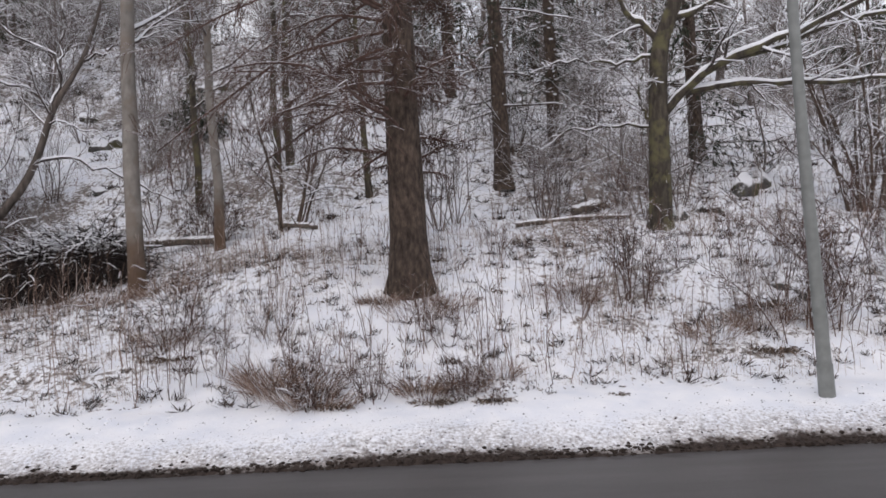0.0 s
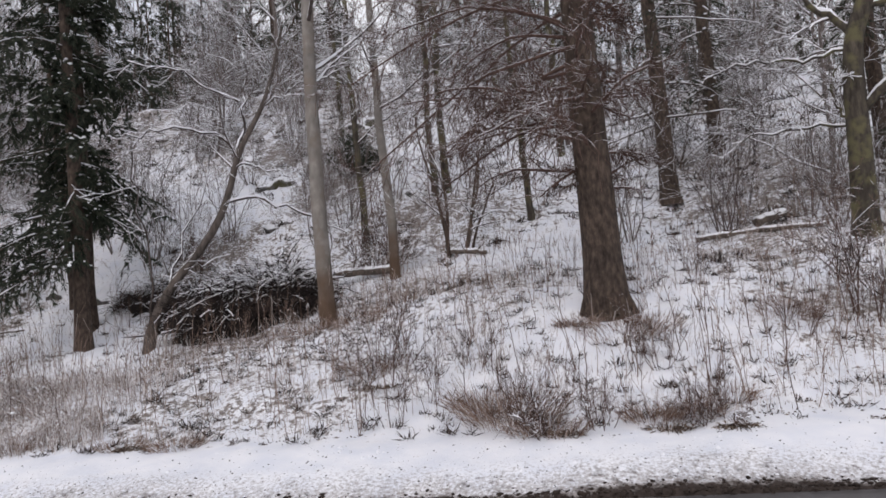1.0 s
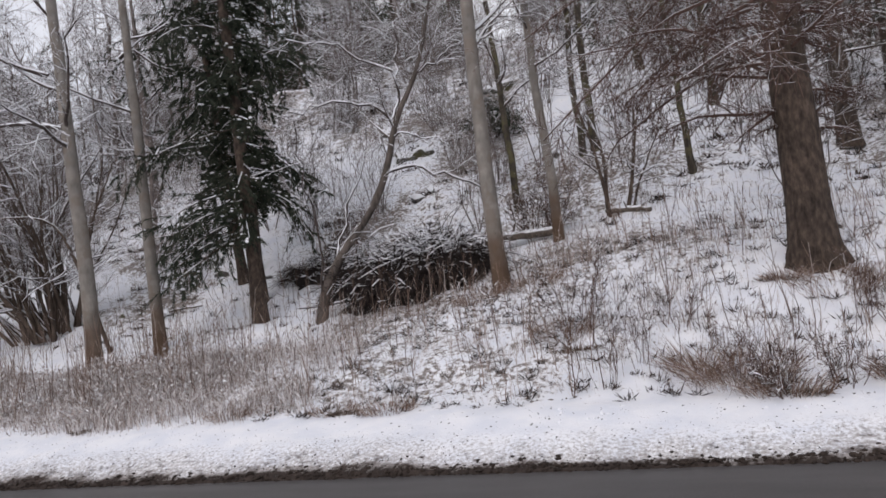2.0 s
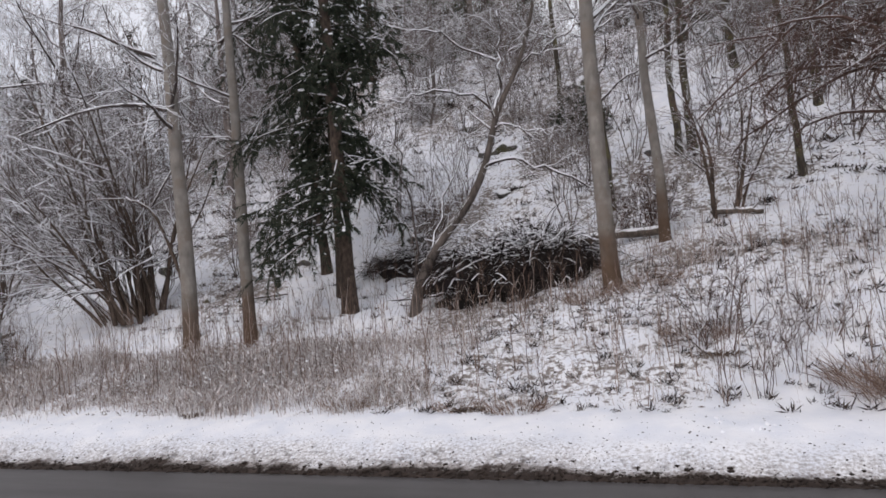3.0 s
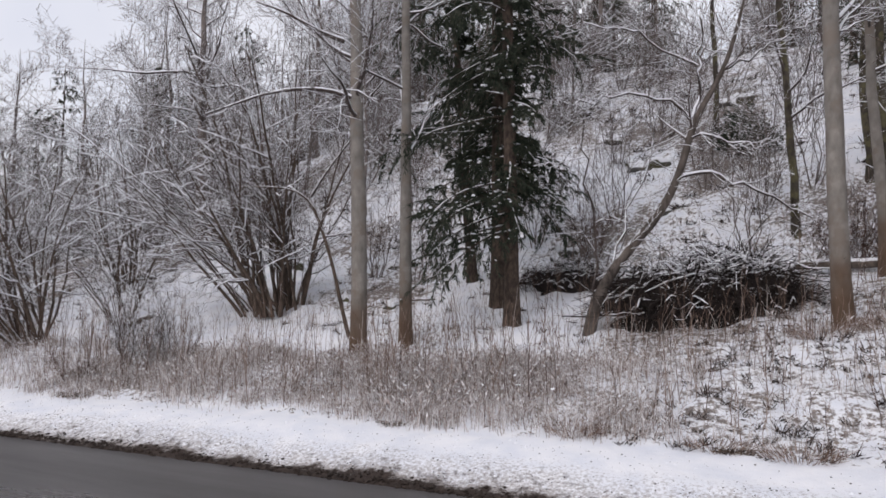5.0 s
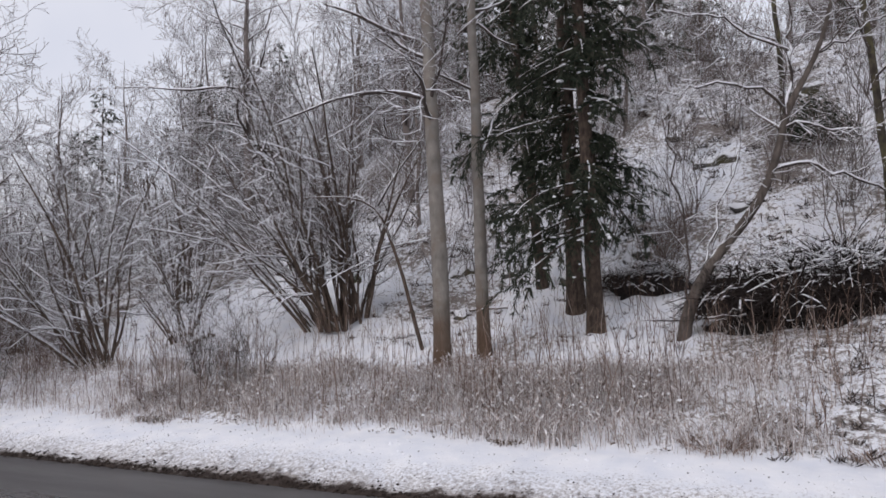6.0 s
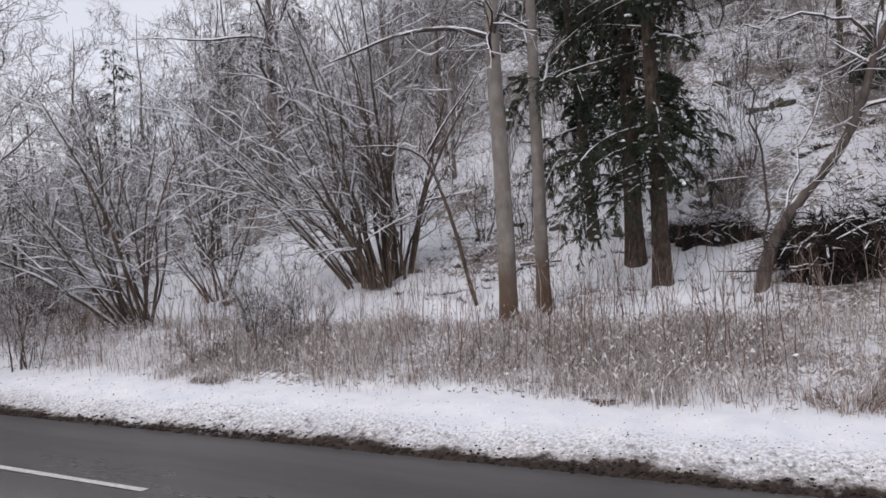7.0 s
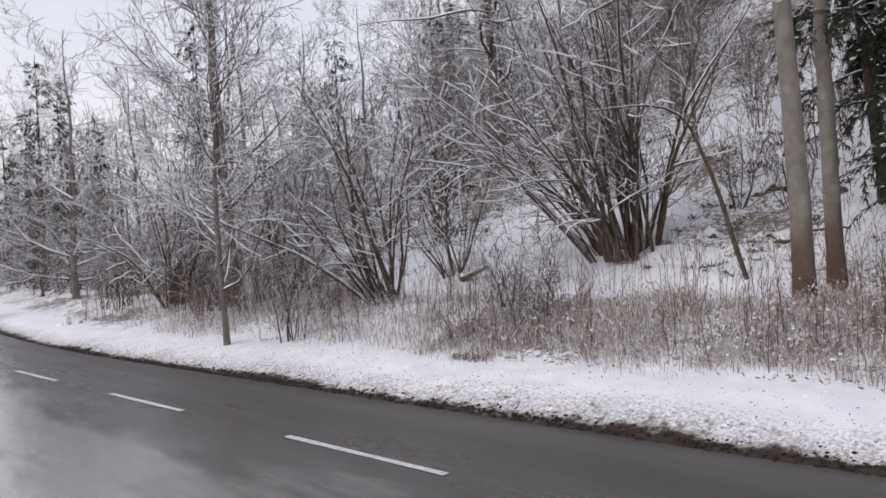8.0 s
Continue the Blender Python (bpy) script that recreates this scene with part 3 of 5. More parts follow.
great_spruce(-0.6, 12.9, np.random.RandomState(11))

# the green spruces by the hollow
spruce("spruce_tree", -13.0, 15.9, np.random.RandomState(21), 20.0, 0.19, 0.04, 4.4, 2.9, "young green spruce with snow-dusted drooping boughs", 96, 17, 60, (-0.006, 0), "spruces by the hollow", droop=-0.75, one_side=(-0.8, -0.1))
spruce("spruce_tree", -13.95, 17.4, np.random.RandomState(22), 20.5, 0.22, 0.04, 5.0, 2.6, "green spruce with dark trunk behind its neighbour", 84, 17, 60, (0.0, 0), "spruces by the hollow", droop=-0.9, one_side=(0.45, -0.1))
spruce("spruce_tree", -15.4, 18.9, np.random.RandomState(23), 12.0, 0.16, 0.05, 3.3, 2.5, "leaning green spruce with snow on its boughs", 50, 16, 56, (-0.07, 0), "spruces by the hollow", droop=-0.75, one_side=(-0.4, -0.3))

# dark conifers up the slope
for x, y, tall, r, seed, first in ((1.93, 21.3, 15, 0.27, 31, 3.4), (4.05, 24.6, 16, 0.24, 32, 3.8), (8.25, 22.5, 14, 0.24, 33, 3.6)):
    spruce("pine_tree", x, y, np.random.RandomState(seed), tall, r, 0.08, first, 2.0, "dark-trunked conifer with thin green boughs high up", 42, 9, 9, (-0.01, 0), "conifers up the slope", droop=-0.25)

# smooth-barked tall trees
def beech(x, y, tall, r0, r1, seed, label, lean=(0.0, 0.0), first=0.35, extra=(), limbs=11, group="smooth-barked trees"):
    g = np.random.RandomState(seed)
    P, R = straight_trunk(g, tall, r0, r1, lean, 0.06, flare=1.25)
    lv = bare_crown(P, R, g, limbs, (first, 1), 0.24, 62, 0.45, (7, 6), 3, thick=0.33)
    root = bare_tree("beech_tree", x, y, g, [(P, R)], lv, M_beech, label, group=group, sides=12)
    for pts, r in extra:
        E = trunk_path(pts, (r, r * 0.3), 10)
        part("limb", tubes("limb", [E], M_limb, 6), root, "long snow-topped limb")
        F = grow(*E, g, 9, 5, 0.3, 50, 0.2, 0.16, 0.5, (0.2, 1), 0.3)
        G = grow(*F, g, 6, 4, 0.5, 45, 0.1, 0.14, 0.6, (0.1, 1), 0.3)
        G[1][:] = np.maximum(G[1], 0.004)
        tagged(part("crown", tubes("crown", [F, G], M_twig, 3), root), kind="stuff")
    return root


beech(-15.05, 12.45, 13.5, 0.18, 0.07, 41, "tall slim tree with smooth grey bark, reddish at its foot", (-0.012, 0), 0.42, [([(-0.15, -0.12, 5.68), (-0.41, -0.32, 5.85), (-0.95, -0.74, 5.82), (-1.57, -1.22, 5.7), (-2.08, -1.62, 5.35), (-2.46, -1.92, 5.18)], 0.055), ([(-0.27, -0.2, 6.88), (-0.61, -0.44, 7.02), (-0.99, -0.72, 7.25), (-1.28, -0.93, 7.46), (-1.75, -1.27, 7.62)], 0.06)])
beech(-15.3, 14.85, 14.0, 0.16, 0.06, 42, "slim tree with smooth grey bark standing behind another", (-0.01, 0), 0.4, [([(-0.23, -0.14, 7.69), (0.04, 0.02, 8.0), (0.47, 0.29, 7.46), (0.83, 0.52, 7.34)], 0.05)])
beech(-6.2, 14.4, 14.0, 0.175, 0.08, 43, "tall straight tree with smooth grey bark beside the brush pile", (-0.004, 0), 0.4)
beech(-5.33, 17.0, 12.0, 0.125, 0.05, 44, "thin grey-barked tree by the fallen log", (-0.02, 0), 0.38, limbs=9)

# thin trees on the slope
def thin_tree(x, y, tall, r0, seed, label, lean=(0, 0), bark=None):
    g = np.random.RandomState(seed)
    P, R = straight_trunk(g, tall, r0, r0 * 0.35, lean, 0.12)
    lv = bare_crown(P, R, g, 12, (0.3, 1), 0.2, 60, 0.4, (6, 5), 2, thick=0.4)
    return bare_tree("thin_tree", x, y, g, [(P, R)], lv, bark or M_oak, label, group="thin trees on the slope", sides=8)


for x, y, tall, r, seed, lean in ((-6.95, 20.5, 12, 0.11, 51, (-0.03, 0)), (-4.72, 22.6, 12, 0.13, 52, (0, 0)), (-5.13, 22.5, 13, 0.11, 53, (-0.01, 0)), (-2.04, 20.6, 10, 0.1, 54, (-0.02, 0)), (-9.5, 27, 12, 0.1, 56, (0, 0)), (-1.0, 25, 12, 0.13, 57, (0, 0)), (-3.2, 28, 13, 0.15, 58, (0.01, 0))):
    thin_tree(x, y, tall, r, seed, "thin dark leafless tree on the snowy slope", lean)

# the crooked tree over the brush pile
def crooked_tree():
    g = np.random.RandomState(61)
    x, y = -11.05, 15.5
    root = base_at("crooked_tree", x, y)
    tagged(root, "crooked leaning leafless tree with snow along its limbs", "tree")
    main = trunk_path([(0.0, 0.0, 0.0), (0.12, 0.04, 0.82), (0.74, 0.27, 1.87), (1.46, 0.53, 2.65), (1.91, 0.7, 3.62), (2.08, 0.76, 4.33), (2.17, 0.79, 4.85), (2.46, 0.9, 5.23), (2.88, 1.05, 6.0), (3.11, 1.14, 6.9), (3.34, 1.22, 7.8)], (0.15, 0.108, 0.09, 0.072, 0.05, 0.028), 22)
    part("trunk", tubes("trunk", [main], M_crook, 10), root)
    limbs = [([(1.89, 0.69, 3.55), (2.3, 0.84, 3.66), (2.9, 1.06, 3.49), (3.61, 1.32, 3.14), (4.44, 1.62, 2.63)], 0.055), ([(2.11, 0.77, 4.82), (1.78, 0.65, 5.33), (1.08, 0.39, 5.31), (0.35, 0.13, 5.25), (-0.38, -0.14, 5.1)], 0.045), ([(2.17, 0.79, 4.85), (2.31, 0.84, 5.62), (2.3, 0.84, 6.66), (2.39, 0.87, 7.69)], 0.05), ([(2.05, 0.75, 4.4), (2.53, 0.92, 4.39), (3.01, 1.1, 4.2), (3.55, 1.3, 3.88)], 0.035), ([(2.29, 0.84, 6.01), (1.55, 0.57, 6.47), (0.95, 0.35, 6.81), (0.09, 0.03, 6.95)], 0.04), ([(2.82, 1.03, 5.9), (3.35, 1.23, 6.06), (3.94, 1.44, 6.5), (4.65, 1.7, 6.68)], 0.035),
             ([(0.0, 0.0, 0.0), (0.2, 0.07, 1.21), (0.25, 0.09, 2.38), (-0.0, -0.0, 3.56), (-0.07, -0.03, 5.0)], 0.045), ([(0.0, 0.0, 0.0), (0.44, 0.16, 1.6), (0.79, 0.29, 3.04), (1.27, 0.46, 4.08), (1.38, 0.51, 5.24)], 0.045)]
    made = []
    for pts, r in limbs:
        q = np.array(pts)
        q[1:, 1] += np.linspace(0, 1, len(q))[1:] * g.uniform(-0.9, 0.6)
        E = trunk_path(q, (r * 0.78, r * 0.3), 14)
        E[0][0, 2:] += g.randn(12, 3) * 0.045
        part("limb", tubes("limb", [E], M_limb, 6), root, "snow-topped limb")
        made.append(E)
    made.append((main[0][:, 9:], main[1][:, 9:]))
    tw = []
    for E in made:
        F = grow(*E, g, 8, 5, 0.28, 52, 0.1, 0.18, 0.45, (0.2, 1), 0.3)
        F[1][:] = np.maximum(F[1], 0.007)
        G = grow(*F, g, 6, 4, 0.55, 45, 0.0, 0.16, 0.6, (0.1, 1), 0.3)
        G[1][:] = np.maximum(G[1], 0.0045)
        tw += [F, G]
    tagged(part("crown", tubes("crown", tw, M_twig, 3), root, "fine frosted twigs"), kind="stuff")
    tagged(part("branch_snow", tubes("branch_snow", snow_on(made + tw, g, 0.65, 0.005), M_snow_clump, 4), root, "snow lying along the branches"), kind="stuff")


crooked_tree()


# the spreading oak on the bank
def spreading_oak():
    g = np.random.RandomState(62)
    root = base_at("oak_tree", 5.05, 16.35, size=1.06)
    tagged(root, "mossy old oak with long snow-laden limbs", "tree")
    main = trunk_path([(0.0, 0.0, 0.0), (0.04, -0.05, 1.53), (0.05, -0.08, 3.0), (0.12, -0.12, 4.23), (0.36, -0.2, 4.56), (0.62, -0.28, 5.38), (0.72, -0.31, 6.6), (0.74, -0.31, 7.95)], (0.27, 0.225, 0.2, 0.16, 0.12, 0.06), 22)
    main[1][0, 0] *= 1.2
    part("trunk", tubes("trunk", [main], M_oak, 14), root)
    limbs = [([(0.33, -0.1, 2.56), (1.0, -0.3, 3.29), (1.98, -0.6, 3.65), (2.93, -0.89, 3.89), (3.74, -1.13, 4.24), (4.42, -1.34, 4.71)], 0.1), ([(0.79, -0.24, 2.97), (1.64, -0.5, 3.09), (2.69, -0.81, 3.07), (3.58, -1.09, 2.89), (4.36, -1.32, 2.95), (5.48, -1.66, 2.96)], 0.075), ([(1.55, -0.47, 3.49), (2.72, -0.82, 3.74), (3.53, -1.07, 3.98), (4.39, -1.33, 4.09), (5.53, -1.68, 4.11)], 0.06), ([(0.39, -0.12, 4.1), (0.22, -0.07, 4.53), (-0.17, 0.05, 4.87), (-0.31, 0.1, 5.46), (-0.57, 0.17, 6.26)], 0.09), ([(0.24, -0.07, 2.36), (-0.09, 0.03, 2.61), (-0.15, 0.04, 3.18), (0.02, -0.01, 3.43)], 0.04), ([(0.25, -0.07, 2.29), (-0.5, 0.15, 2.4), (-1.45, 0.44, 2.43), (-1.94, 0.59, 2.32)], 0.035), ([(0.67, -0.2, 4.56), (1.17, -0.36, 4.73), (1.83, -0.55, 4.94), (2.48, -0.75, 5.49)], 0.07), ([(0.36, -0.11, 3.98), (-0.33, 0.1, 3.7), (-1.15, 0.35, 3.93), (-1.87, 0.57, 3.95)], 0.04)]
    tw, big = [], []
    for pts, r in limbs:
        q = np.array(pts)
        q[:, 0] -= 0.28 * np.minimum(q[:, 2] / 4.2, 1)
        q[1:, 1] += np.linspace(0, 1, len(q))[1:] * g.uniform(-0.8, 0.8)
        E = trunk_path(q, (r, r * 0.4), 14)
        E[0][0, 1:] += g.randn(13, 3) * 0.03
        part("limb", tubes("limb", [E], M_oak, 7), root, "snow-laden limb")
        big.append(E)
        F = grow(*E, g, 8, 6, 0.3, 55, 0.25, 0.22, 0.45, (0.15, 1), 0.3)
        F[1][:] = np.maximum(F[1], 0.009)
        G = grow(*F, g, 6, 5, 0.5, 50, 0.1, 0.2, 0.55, (0.1, 1), 0.3)
        G[1][:] = np.maximum(G[1], 0.005)
        tw += [F, G]
    up = grow(main[0][:, 14:], main[1][:, 14:], g, 9, 7, 0.7, 55, 0.4, 0.2, 0.5, (0, 1), 0.3)
    tw += [up, grow(*up, g, 8, 5, 0.5, 50, 0.1, 0.2, 0.5, (0.1, 1), 0.3)]
    tagged(part("crown", tubes("crown", tw, M_limb, 4), root, "crooked snowy twigs"), kind="stuff")
    tagged(part("branch_snow", tubes("branch_snow", snow_on(big + tw, g, 0.75, 0.007), M_snow_clump, 5), root, "thick snow along the limbs"), kind="stuff")


spreading_oak()


# the leaning sapling
def sapling():
    g = np.random.RandomState(63)
    root = base_at("sapling", -17.0, 15.0)
    tagged(root, "thin leaning sapling with a bent snowy top", "tree")
    main = trunk_path([(0.0, 0.0, 0.0), (-0.2, -0.09, 0.83), (-0.44, -0.18, 2.01), (-0.74, -0.31, 2.98), (-0.98, -0.41, 3.73), (-1.59, -0.66, 3.94), (-2.13, -0.89, 3.96), (-2.69, -1.13, 3.95)], (0.055, 0.048, 0.04, 0.03, 0.014), 16)
    part("trunk", tubes("trunk", [main], M_hazel, 8), root)
    E = trunk_path([(-0.97, -0.4, 3.67), (-0.51, -0.21, 4.48), (0.03, 0.01, 5.19), (0.35, 0.14, 5.7)], (0.035, 0.012), 9)
    part("limb", tubes("limb", [E], M_limb, 6), root)
    F = grow(main[0][:, 7:], main[1][:, 7:], g, 10, 5, 0.35, 55, 0.3, 0.15, 0.5, (0, 1), 0.3)
    G = grow(*E, g, 7, 5, 0.35, 50, 0.2, 0.15, 0.5, (0.1, 1), 0.3)
    tw = [F, G] + [grow(*S, g, 5, 4, 0.5, 45, 0.0, 0.15, 0.6, (0.1, 1), 0.3) for S in (F, G)]
    for S in tw:
        S[1][:] = np.maximum(S[1], 0.005)
    tagged(part("crown", tubes("crown", tw, M_twig, 3), root), kind="stuff")


sapling()


# many-stemmed hazels
def hazel(x, y, seed, stems, tall, spread_deg, bias, r, label, group="many-stemmed hazels", fine=1, foot=0.45, arch=-0.15, snowy=True, bark=None, twig=None):
    g = np.random.RandomState(seed)
    root = base_at("hazel_bush", x, y)
    tagged(root, label, "bush", group)
    sets = []
    for k in range(stems):
        a, q = g.rand() * 2 * np.pi, foot * math.sqrt(g.rand())
        start = np.array([q * math.cos(a), q * math.sin(a), 0])
        tilt = radians(spread_deg) * (0.08 + 0.92 * g.rand() ** 2)
        swing = 1.0 if g.rand() < 0.4 else 0.25
        d = np.array([math.sin(tilt) * math.cos(a) + bias[0] * swing * g.rand(), math.sin(tilt) * math.sin(a) + bias[1] * swing * g.rand(), math.cos(tilt)])
        L = tall * (0.6 + 0.5 * g.rand())
        K = 11
        pts, drift = [start], np.zeros(3)
        reach = math.hypot(d[0], d[1])
        d[:2] *= min(1.0, (0.72 if swing == 1.0 else 0.45) / max(reach, 1e-6))
        flat = np.array([d[0], d[1], 0])
        for i in range(1, K):
            drift = drift + g.randn(3) * 0.085
            step = unit(d + drift + flat * 0.45 * i / K + np.array([0, 0, arch * np.linalg.norm(flat) * i / K]))
            pts.append(pts[-1] + step * L / (K - 1))
        rr = r * (0.55 + 0.7 * g.rand())
        S = (np.array(pts)[None], np.linspace(rr, rr * 0.22, K)[None])
        part("stem", tubes("stem", [S], bark or M_hazel, 7), root)
        sets.append(S)
    P, R = np.concatenate([s[0] for s in sets]), np.concatenate([s[1] for s in sets])
    F = grow(P, R, g, 9, 6, 0.3, 50, 0.1, 0.26, 0.5, (0.2, 1), 0.45)
    F[1][:] = np.maximum(F[1], 0.007)
    G = grow(*F, g, 6, 4, 0.45, 46, 0.1, 0.24, 0.6, (0.1, 1), 0.3)
    G[1][:] = np.maximum(G[1], 0.0048)
    tw = [G]
    if fine:
        H = grow(*G, g, fine, 3, 0.5, 40, 0.0, 0.1, 0.7, (0.1, 1), 0.2)
        H = (H[0][:, [0, 2]], H[1][:, [0, 1]])
        H[1][:] = np.maximum(H[1], 0.004)
        tw.append(H)
    tagged(part("branch_frame", tubes("branch_frame", [F], M_limb, 4), root, "snow-lined boughs"), kind="stuff")
    if snowy:
        tagged(part("branch_snow", tubes("branch_snow", snow_on([(P, R), F], g, 0.85, 0.009), M_snow_clump, 4), root, "snow lying along the stems"), kind="stuff")
    tagged(part("crown", tubes("crown", tw, twig or M_twig, 3), root, "fine frosted twigs"), kind="stuff")
    return root


hazel(-21.0, 16.4, 71, 36, 8.0, 24, (-0.85, -0.6), 0.055, "large many-stemmed hazel with arching snow-lined stems", foot=0.8, arch=-0.3)
hazel(-20.5, 16.9, 70, 13, 7.6, 13, (-0.05, 0), 0.065, "upright cluster of brown hazel stems", foot=0.55)
hazel(-24.7, 11.8, 72, 22, 6.0, 28, (-0.55, -0.45), 0.045, "many-stemmed hazel beside the verge with snowy branches")
hazel(-25.9, 15.5, 73, 14, 4.6, 34, (-0.2, -0.2), 0.036, "smaller many-stemmed hazel on the snow bank")
hazel(-3.95, 18.8, 74, 5, 4.6, 24, (-0.1, 0), 0.06, "few-stemmed shrub with dark stems on the slope", "shrubs on the slope", 2, 0.3)
hazel(10.9, 18.0, 75, 18, 6.5, 32, (0, 0), 0.05, "upright many-stemmed shrub with brown stems", "shrubs on the slope", 2, 0.5)
hazel(-31.5, 13.2, 76, 18, 6.5, 30, (0.0, 0), 0.05, "many-stemmed hazel in the roadside thicket", "roadside thicket", 0)
hazel(-35.0, 10.8, 77, 18, 6.0, 30, (0, 0), 0.05, "many-stemmed hazel in the roadside thicket", "roadside thicket", 0)
hazel(-29.5, 18.5, 78, 16, 6.5, 30, (0, 0), 0.05, "many-stemmed hazel in the roadside thicket", "roadside thicket", 0)
hazel(-24.6, 9.0, 79, 9, 2.6, 26, (0, 0), 0.018, "low thin-stemmed shrub beside the verge", "low shrubs", 0, 0.3, snowy=False, bark=M_hazel, twig=M_twig)
hazel(-19.2, 10.6, 80, 16, 1.9, 22, (0, 0), 0.012, "low thin-stemmed shrub in the dry grass", "low shrubs", 0, 0.5, snowy=False, bark=M_hazel, twig=M_twig)
hazel(-4.35, 11.2, 81, 11, 1.6, 40, (0, 0), 0.012, "low bushy shrub with a dark foot", "low shrubs", 0, 0.3, snowy=False, bark=M_dead_twig, twig=M_dead_twig)
hazel(-1.45, 9.45, 82, 9, 0.7, 62, (0, 0), 0.008, "reddish low shrub at the edge of the verge", "low shrubs", 2, 0.4, snowy=False, bark=M_dead_twig, twig=M_dead_twig)
hazel(0.45, 9.6, 83, 8, 0.65, 60, (0, 0), 0.008, "reddish low shrub at the edge of the verge", "low shrubs", 2, 0.3, snowy=False, bark=M_dead_twig, twig=M_dead_twig)
hazel(-5.9, 17.9, 84, 22, 1.8, 55, (0, 0), 0.014, "low leafless shrub by the fallen log", "low shrubs", 2, 0.4, snowy=False, bark=M_dead_twig, twig=M_dead_twig)
hazel(3.2, 12.2, 85, 9, 2.3, 18, (0, 0), 0.012, "slender upright shrub on the snowy bank", "low shrubs", 1, 0.25, snowy=False, bark=M_dead_twig, twig=M_dead_twig)
hazel(5.6, 11.0, 86, 14, 2.2, 30, (0, 0), 0.012, "thin shrub behind the lamp post", "low shrubs", 2, 0.5, snowy=False, bark=M_dead_twig, twig=M_dead_twig)
hazel(2.4, 23.5, 87, 20, 3.0, 60, (0, 0), 0.02, "leafless grey shrub on the slope", "shrubs on the slope", 2, 0.5)
hazel(7.4, 12.2, 88, 18, 3.0, 40, (0, 0), 0.015, "thin shrub on the bank", "low shrubs", 2, 0.6, snowy=False, bark=M_dead_twig, twig=M_dead_twig)


# trees beside the road further on
def roadside_tree(x, y, tall, r, seed, label, limbs=16, first=0.25, reach=0.33, lift=0.75, wiggle=0.16):
    g = np.random.RandomState(seed)
    P, R = straight_trunk(g, tall, r, r * 0.12, (-0.01, 0), 0.1)
    lv = bare_crown(P, R, g, limbs, (first, 1), reach, 62, lift, (8, 7), 2, wiggle, 0.4)
    return bare_tree("roadside_tree", x, y, g, [(P, R)], lv, M_far_bark, label, group="roadside trees", sides=10)


roadside_tree(-26.05, 8.15, 11.5, 0.068, 91, "slim leafless tree at the edge of the snowy verge", 30, 0.2, 0.3, 0.9)
roadside_tree(-30.9, 10.9, 12.0, 0.2, 92, "leafless tree with dark trunk behind the verge", 18, 0.3)
roadside_tree(-30.6, 23.0, 13.0, 0.3, 93, "old oak with a wide crooked snowy crown", 22, 0.36, 0.46, 0.3, 0.3)
roadside_tree(-23.5, 25.0, 11.0, 0.2, 94, "leafless tree with a crooked snowy crown behind the hazels", 22, 0.25)


# ---- woods: a few kinds, repeated with turns and sizes of their own ----
far = np.random.RandomState(9)


# the default bark and twig colours carry the distance haze
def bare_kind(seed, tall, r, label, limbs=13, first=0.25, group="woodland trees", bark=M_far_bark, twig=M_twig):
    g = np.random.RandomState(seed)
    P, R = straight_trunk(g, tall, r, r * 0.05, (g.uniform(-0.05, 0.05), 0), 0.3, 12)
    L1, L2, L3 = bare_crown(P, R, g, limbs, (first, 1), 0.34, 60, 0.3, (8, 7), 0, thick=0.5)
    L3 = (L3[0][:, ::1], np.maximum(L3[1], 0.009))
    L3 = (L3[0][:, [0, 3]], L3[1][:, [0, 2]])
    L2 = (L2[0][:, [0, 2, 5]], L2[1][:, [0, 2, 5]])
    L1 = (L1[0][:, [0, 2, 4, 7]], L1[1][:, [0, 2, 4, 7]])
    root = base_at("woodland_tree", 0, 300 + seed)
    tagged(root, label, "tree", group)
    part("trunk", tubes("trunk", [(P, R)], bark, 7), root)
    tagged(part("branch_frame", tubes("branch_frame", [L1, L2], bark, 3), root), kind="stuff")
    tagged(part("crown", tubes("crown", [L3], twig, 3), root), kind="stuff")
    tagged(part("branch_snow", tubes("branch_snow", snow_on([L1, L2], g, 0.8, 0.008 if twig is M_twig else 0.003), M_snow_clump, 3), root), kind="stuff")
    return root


def spruce_kind(seed, tall, r, first, radius):
    return spruce("woodland_spruce", 0, 300 + seed, np.random.RandomState(seed), tall, r, 0.012, first, radius, "distant dark spruce dusted with snow", 66, 7, 9, group="woodland spruces", sides=3)


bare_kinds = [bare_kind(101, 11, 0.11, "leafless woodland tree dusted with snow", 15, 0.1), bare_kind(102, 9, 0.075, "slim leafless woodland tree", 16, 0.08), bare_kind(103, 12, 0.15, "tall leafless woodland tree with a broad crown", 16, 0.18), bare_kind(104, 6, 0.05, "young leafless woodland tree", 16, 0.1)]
spruce_kinds = [spruce_kind(111, 14, 0.16, 1.2, 2.8), spruce_kind(112, 11, 0.12, 0.6, 2.3), spruce_kind(113, 15, 0.18, 3.0, 2.6)]


def clear(x, y):
    """The open snowy slope above the brush pile, and the road."""
    if y < float(kerb(x)) + 3.5:
        return True
    if -31 < x < -13 and 17 < y < 31:
        return True
    k = (x + 6.5) / max(y, 1)
    return y < 37 and -0.7 < k < 0.15 and y > 17


